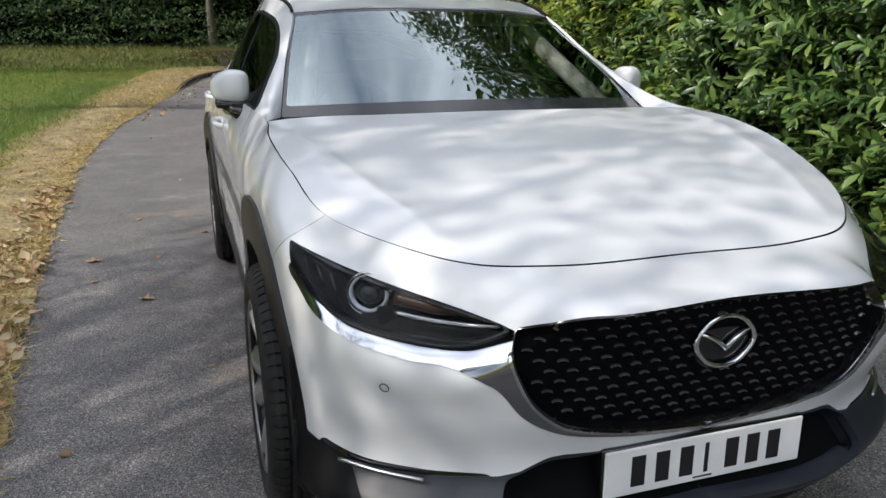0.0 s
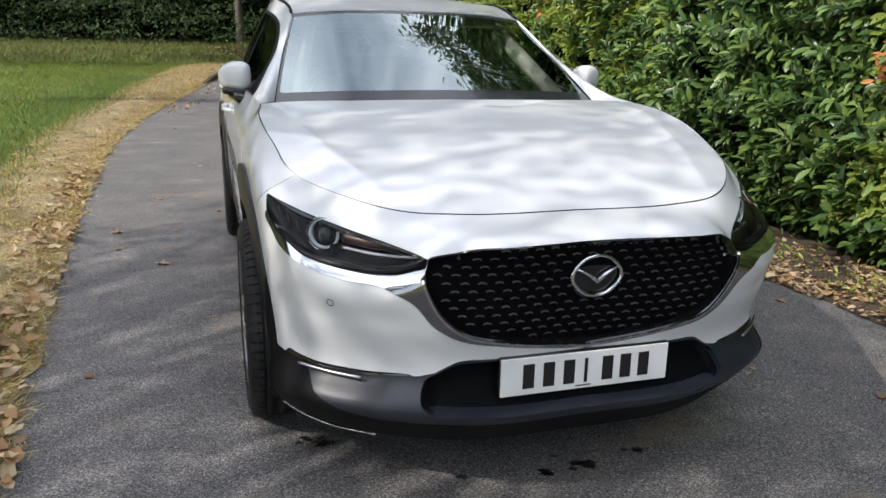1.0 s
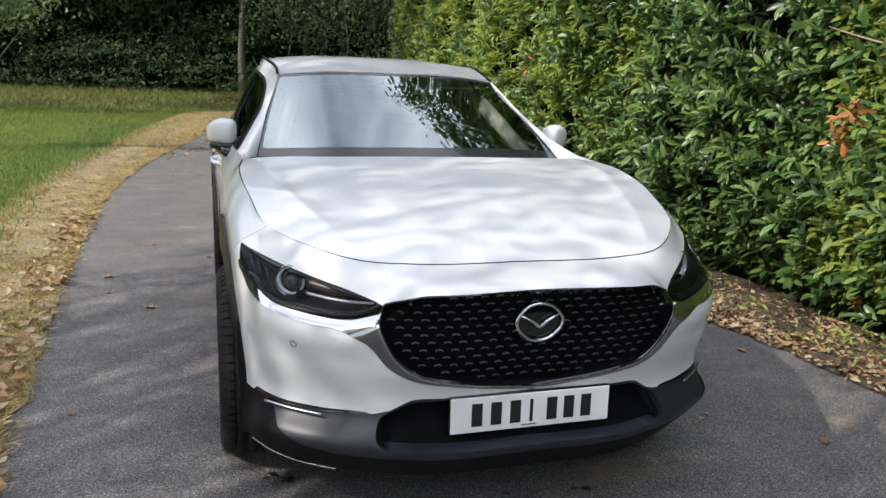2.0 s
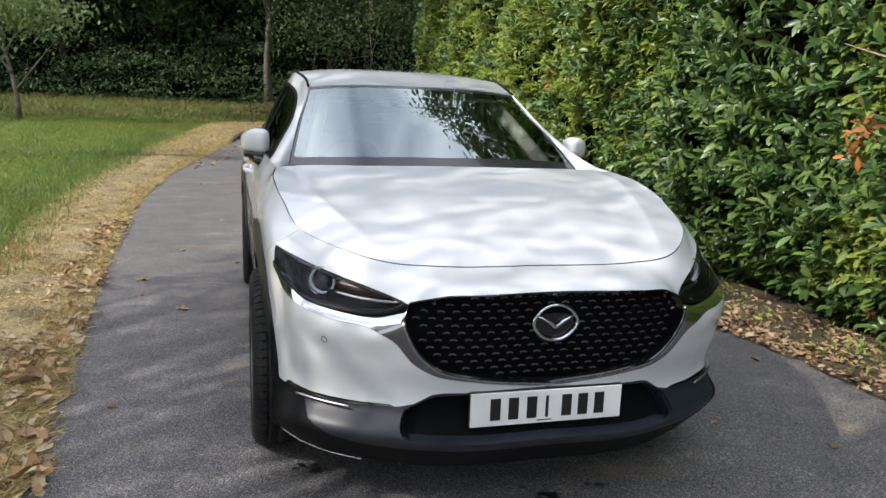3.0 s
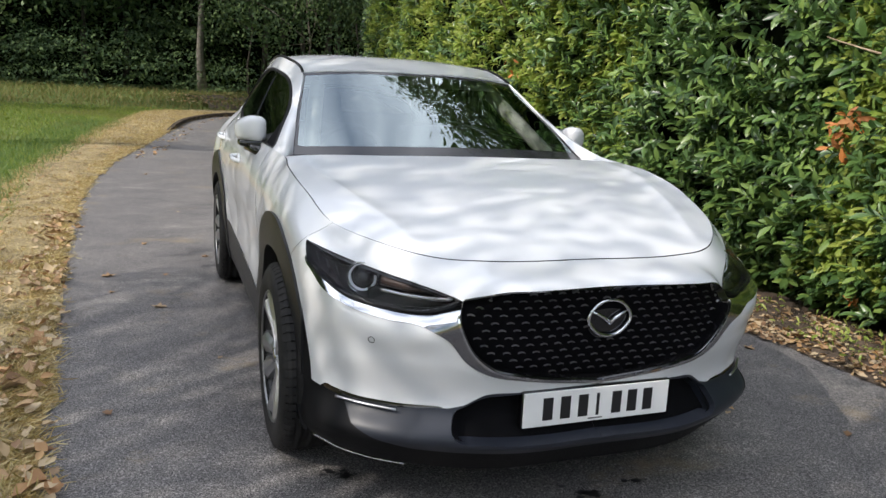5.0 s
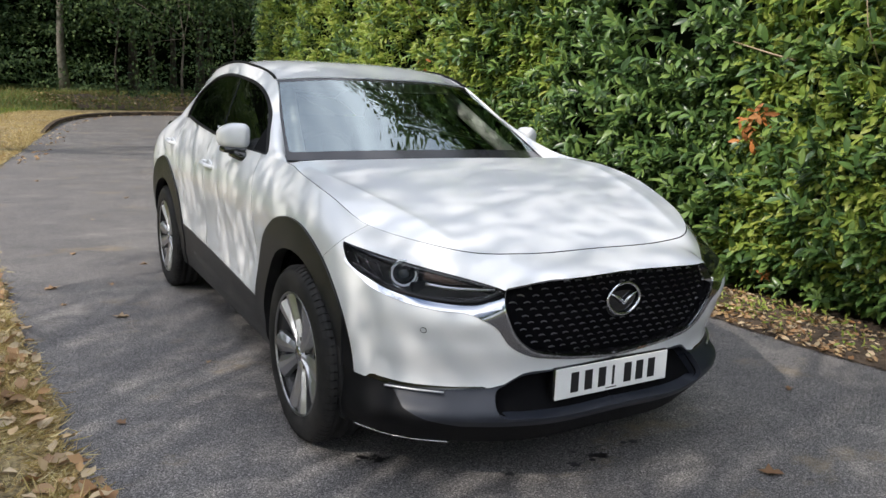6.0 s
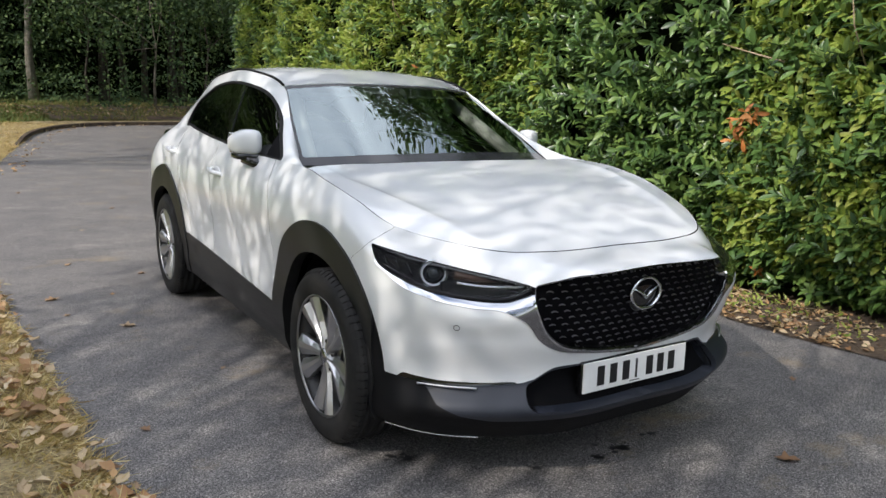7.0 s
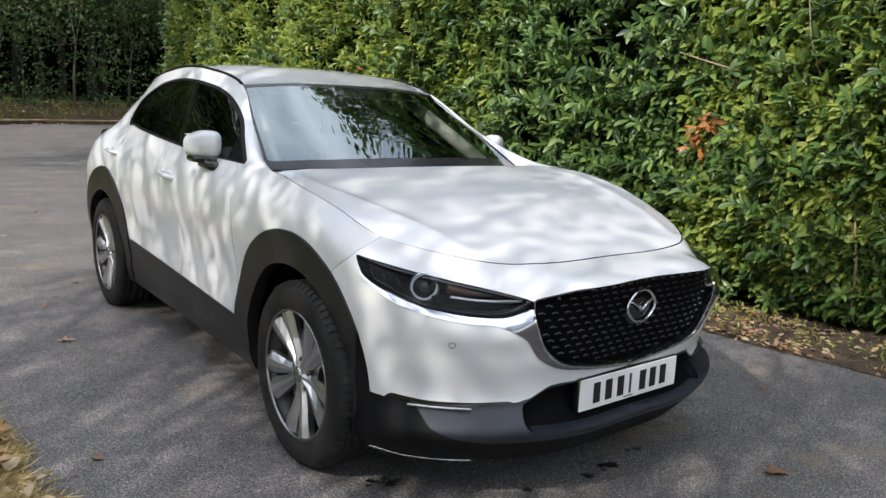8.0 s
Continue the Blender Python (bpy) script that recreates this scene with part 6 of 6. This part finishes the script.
tree("tall_tree", "unseen tall leafy tree reaching over the lawn", -10.5, 12.0, 11, 10.5, 4.2, 11000, 0.17, OAKLEAF, 0.24, (1.1, 1.1, 0.55), 14, 98, offset=(4.5, 0), shapely=0.34)
# added out of view, its crown placed to shade the wood's right edge
tree("tall_tree", "unseen tall leafy tree reaching over the lawn", -13.0, 27.0, 11, 9.5, 4.4, 6500, 0.30, OAKLEAF, 0.26, (1.3, 1.2, 0.5), 11, 97, offset=(6.5, 0), shapely=0.42)
# added behind the hedge, crown above the view, to darken the wood beyond
tree("oak_tree", "unseen broad oak added over the bend to shade the wood", 7.5, 20.5, 9, 10.8, 4.4, 4500, 0.45, OAKLEAF, 0.24, (1.2, 1.2, 0.6), 11, 9, offset=(-4.5, 4.5), shapely=0.42)


# the wood: trunks, crowns and undergrowth
wr = np.random.default_rng(11)
tree("wood_tree", "tall woodland tree with pale grey trunk", 0.85, 38.2, 11, 8.5, 4.0, 3600, 0.34, WOODLEAF, 0.20, (1.2, 0.8, 0.7), 9, 21, bark=PALE_BARK)
spots = [(-26, 44), (-20, 43), (-15.5, 45), (-10, 44), (-3, 45), (4.5, 43), (8, 42), (15, 38), (20, 35), (-33, 43)]
for k, (x, y) in enumerate(spots):
    tree("wood_tree", "tall dark woodland tree", x, y, 10 + wr.uniform(-1, 2), 7.0 + wr.uniform(-1, 1.5), 4.2, 3000, 0.36, WOODLEAF, 0.14 + 0.1 * wr.uniform(), (1.2, 0.8, 0.9), 8, 30 + k, bark=SHADE_BARK)


for k, (x, y) in enumerate(((-13, 43), (-5, 44), (6.5, 42), (12, 39), (19, 31), (-21, 42))):
    tree("wood_tree", "tall dark woodland tree", x, y, 13, 10.5, 5.2, 6000, 0.40, LIT_WOODLEAF, 0.16, (1.1, 1, 0.7), 9, 80 + k, shapely=0.45, bark=SHADE_BARK)


def undergrowth(name, n, xs, ys, zmax, leaf, label, slant=0.0, nearest=0.0):
    """Tiers of drooping leafy sprays, one behind and above the other."""
    k = n // 45
    cx, cy = wr.uniform(*xs, k), wr.uniform(*ys, k)
    depth = (cy - ys[0]) / (ys[1] - ys[0])
    cy = cy - np.minimum(slant * np.maximum(cx, 0), nearest)
    top = zmax * (0.50 + 0.50 * depth) * (0.40 + 0.60 * np.abs(np.sin(cx * 0.55 + 1) * np.cos(cx * 0.23 + cy * 0.3)))
    cz = ground_z(cx, cy) + top * wr.uniform(0.02, 1, k) ** 0.8
    size = wr.uniform(0.5, 1.9, k) ** 1.2
    pick = wr.integers(0, k, n)
    d = wr.normal(0, 1, (n, 3)) * size[pick][:, None] * np.array([0.62, 0.5, 0.10])
    reach = np.hypot(d[:, 0], d[:, 1])
    P = np.column_stack([cx[pick] + d[:, 0], cy[pick] + d[:, 1], np.maximum(cz[pick] + d[:, 2] - 0.22 * reach ** 2, ground_z(cx[pick], cy[pick]) + 0.05)])
    A = np.column_stack([d[:, 0], d[:, 1] - 0.2, -0.25 - 0.35 * reach]) + wr.normal(0, 0.35, (n, 3))
    leaves(name, P, A, wr.normal(size=(n, 3)) * 0.35 + np.array([0, -0.25, 1.0]), leaf * wr.uniform(0.6, 1.3, n), leaf * 0.5, WOODLEAF, LEAF_FLAT, None, label, "undergrowth")


undergrowth("undergrowth", 42000, (-38, 3), (38.5, 47), 9.0, 0.22, "dense dark bushes at the wood's edge")
# crowns pushed forward above the view, added to shade the undergrowth
for k, (x, y, ox, oy) in enumerate(((6, 45, -1, -11), (9, 44, -1, -13), (12, 41, -1, -9))):
    tree("wood_tree", "tall dark woodland tree, crown added out of view to shade the wood", x, y, 12, 12.5, 5.5, 6500, 0.5, WOODLEAF, 0.2, (1.2, 1.1, 0.45), 11, 140 + k, shapely=0.45, bark=SHADE_BARK, offset=(ox, oy))
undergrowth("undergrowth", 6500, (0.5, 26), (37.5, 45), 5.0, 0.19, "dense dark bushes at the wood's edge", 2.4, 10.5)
for k, (x, y, h, bark) in enumerate(((2.9, 36.0, 8, SHADE_BARK), (5.0, 32.0, 7, BARK), (7.0, 31.5, 7, SHADE_BARK), (9.5, 31.0, 8, SHADE_BARK), (4.2, 38.5, 9, SHADE_BARK))):
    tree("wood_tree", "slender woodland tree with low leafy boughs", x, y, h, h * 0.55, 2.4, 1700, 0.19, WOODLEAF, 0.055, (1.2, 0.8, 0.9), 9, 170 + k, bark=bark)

# near-black sheet behind the trees; its colour paints the wood's deep shade
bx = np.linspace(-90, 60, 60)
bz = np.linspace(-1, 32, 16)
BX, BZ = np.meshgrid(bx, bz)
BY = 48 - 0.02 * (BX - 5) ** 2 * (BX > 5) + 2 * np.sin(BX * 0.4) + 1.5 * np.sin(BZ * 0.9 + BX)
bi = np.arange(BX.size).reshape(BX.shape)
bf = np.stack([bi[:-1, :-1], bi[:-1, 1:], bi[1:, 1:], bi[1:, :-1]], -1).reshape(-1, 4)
tagged(mesh_ob("backdrop", np.stack([BX, BY, BZ], -1).reshape(-1, 3), bf, SHADE_SHEET), "near-black sheet standing in for the wood's shaded depth", "woodland", "", "structure")


# young tree on the lawn
def sapling(x, y):
    z0 = float(ground_z(x, y))
    top = thing("sapling", "slender young tree with a thin pale trunk on the lawn", "tree", "", (x, y, z0))
    v, f = tube([(0, 0, -0.05), (-0.05, 0, 0.7), (-0.15, 0.05, 1.3), (-0.35, 0.1, 2.2), (-0.45, 0.1, 3.2)], [0.085, 0.07, 0.06, 0.045, 0.02], 10)
    mesh_ob("trunk", v, f, PALE_BARK, top, "thin pale trunk")
    for a, b, c in (((-0.05, 0, 0.9), (0.45, 0.1, 1.6), (1.15, 0.1, 2.5)), ((-0.15, 0, 1.4), (-0.7, 0, 2.2), (-1.1, 0, 2.9)), ((-0.3, 0, 2.0), (0.1, 0, 2.7), (0.5, 0, 3.3))):
        v, f = tube(hermite([a, b, c], np.linspace(0, 2, 8)), np.linspace(0.04, 0.012, 8).tolist(), 7)
        mesh_ob("limb", v, f, PALE_BARK, top)
    n = 1500
    P = np.array([-0.1, 0, 3.3]) + wr.normal(0, 1, (n, 3)) * np.array([1.1, 0.6, 0.45])
    leaves("crown", P, wr.normal(size=(n, 3)) + np.array([0, 0, -0.5]), wr.normal(size=(n, 3)) + np.array([0, 0, 1.0]), wr.uniform(0.16, 0.26, n), 0.10, YOUNG_TREE, LEAF_FLAT, top, "sparse light green crown")


sapling(-7.4, 23.6)
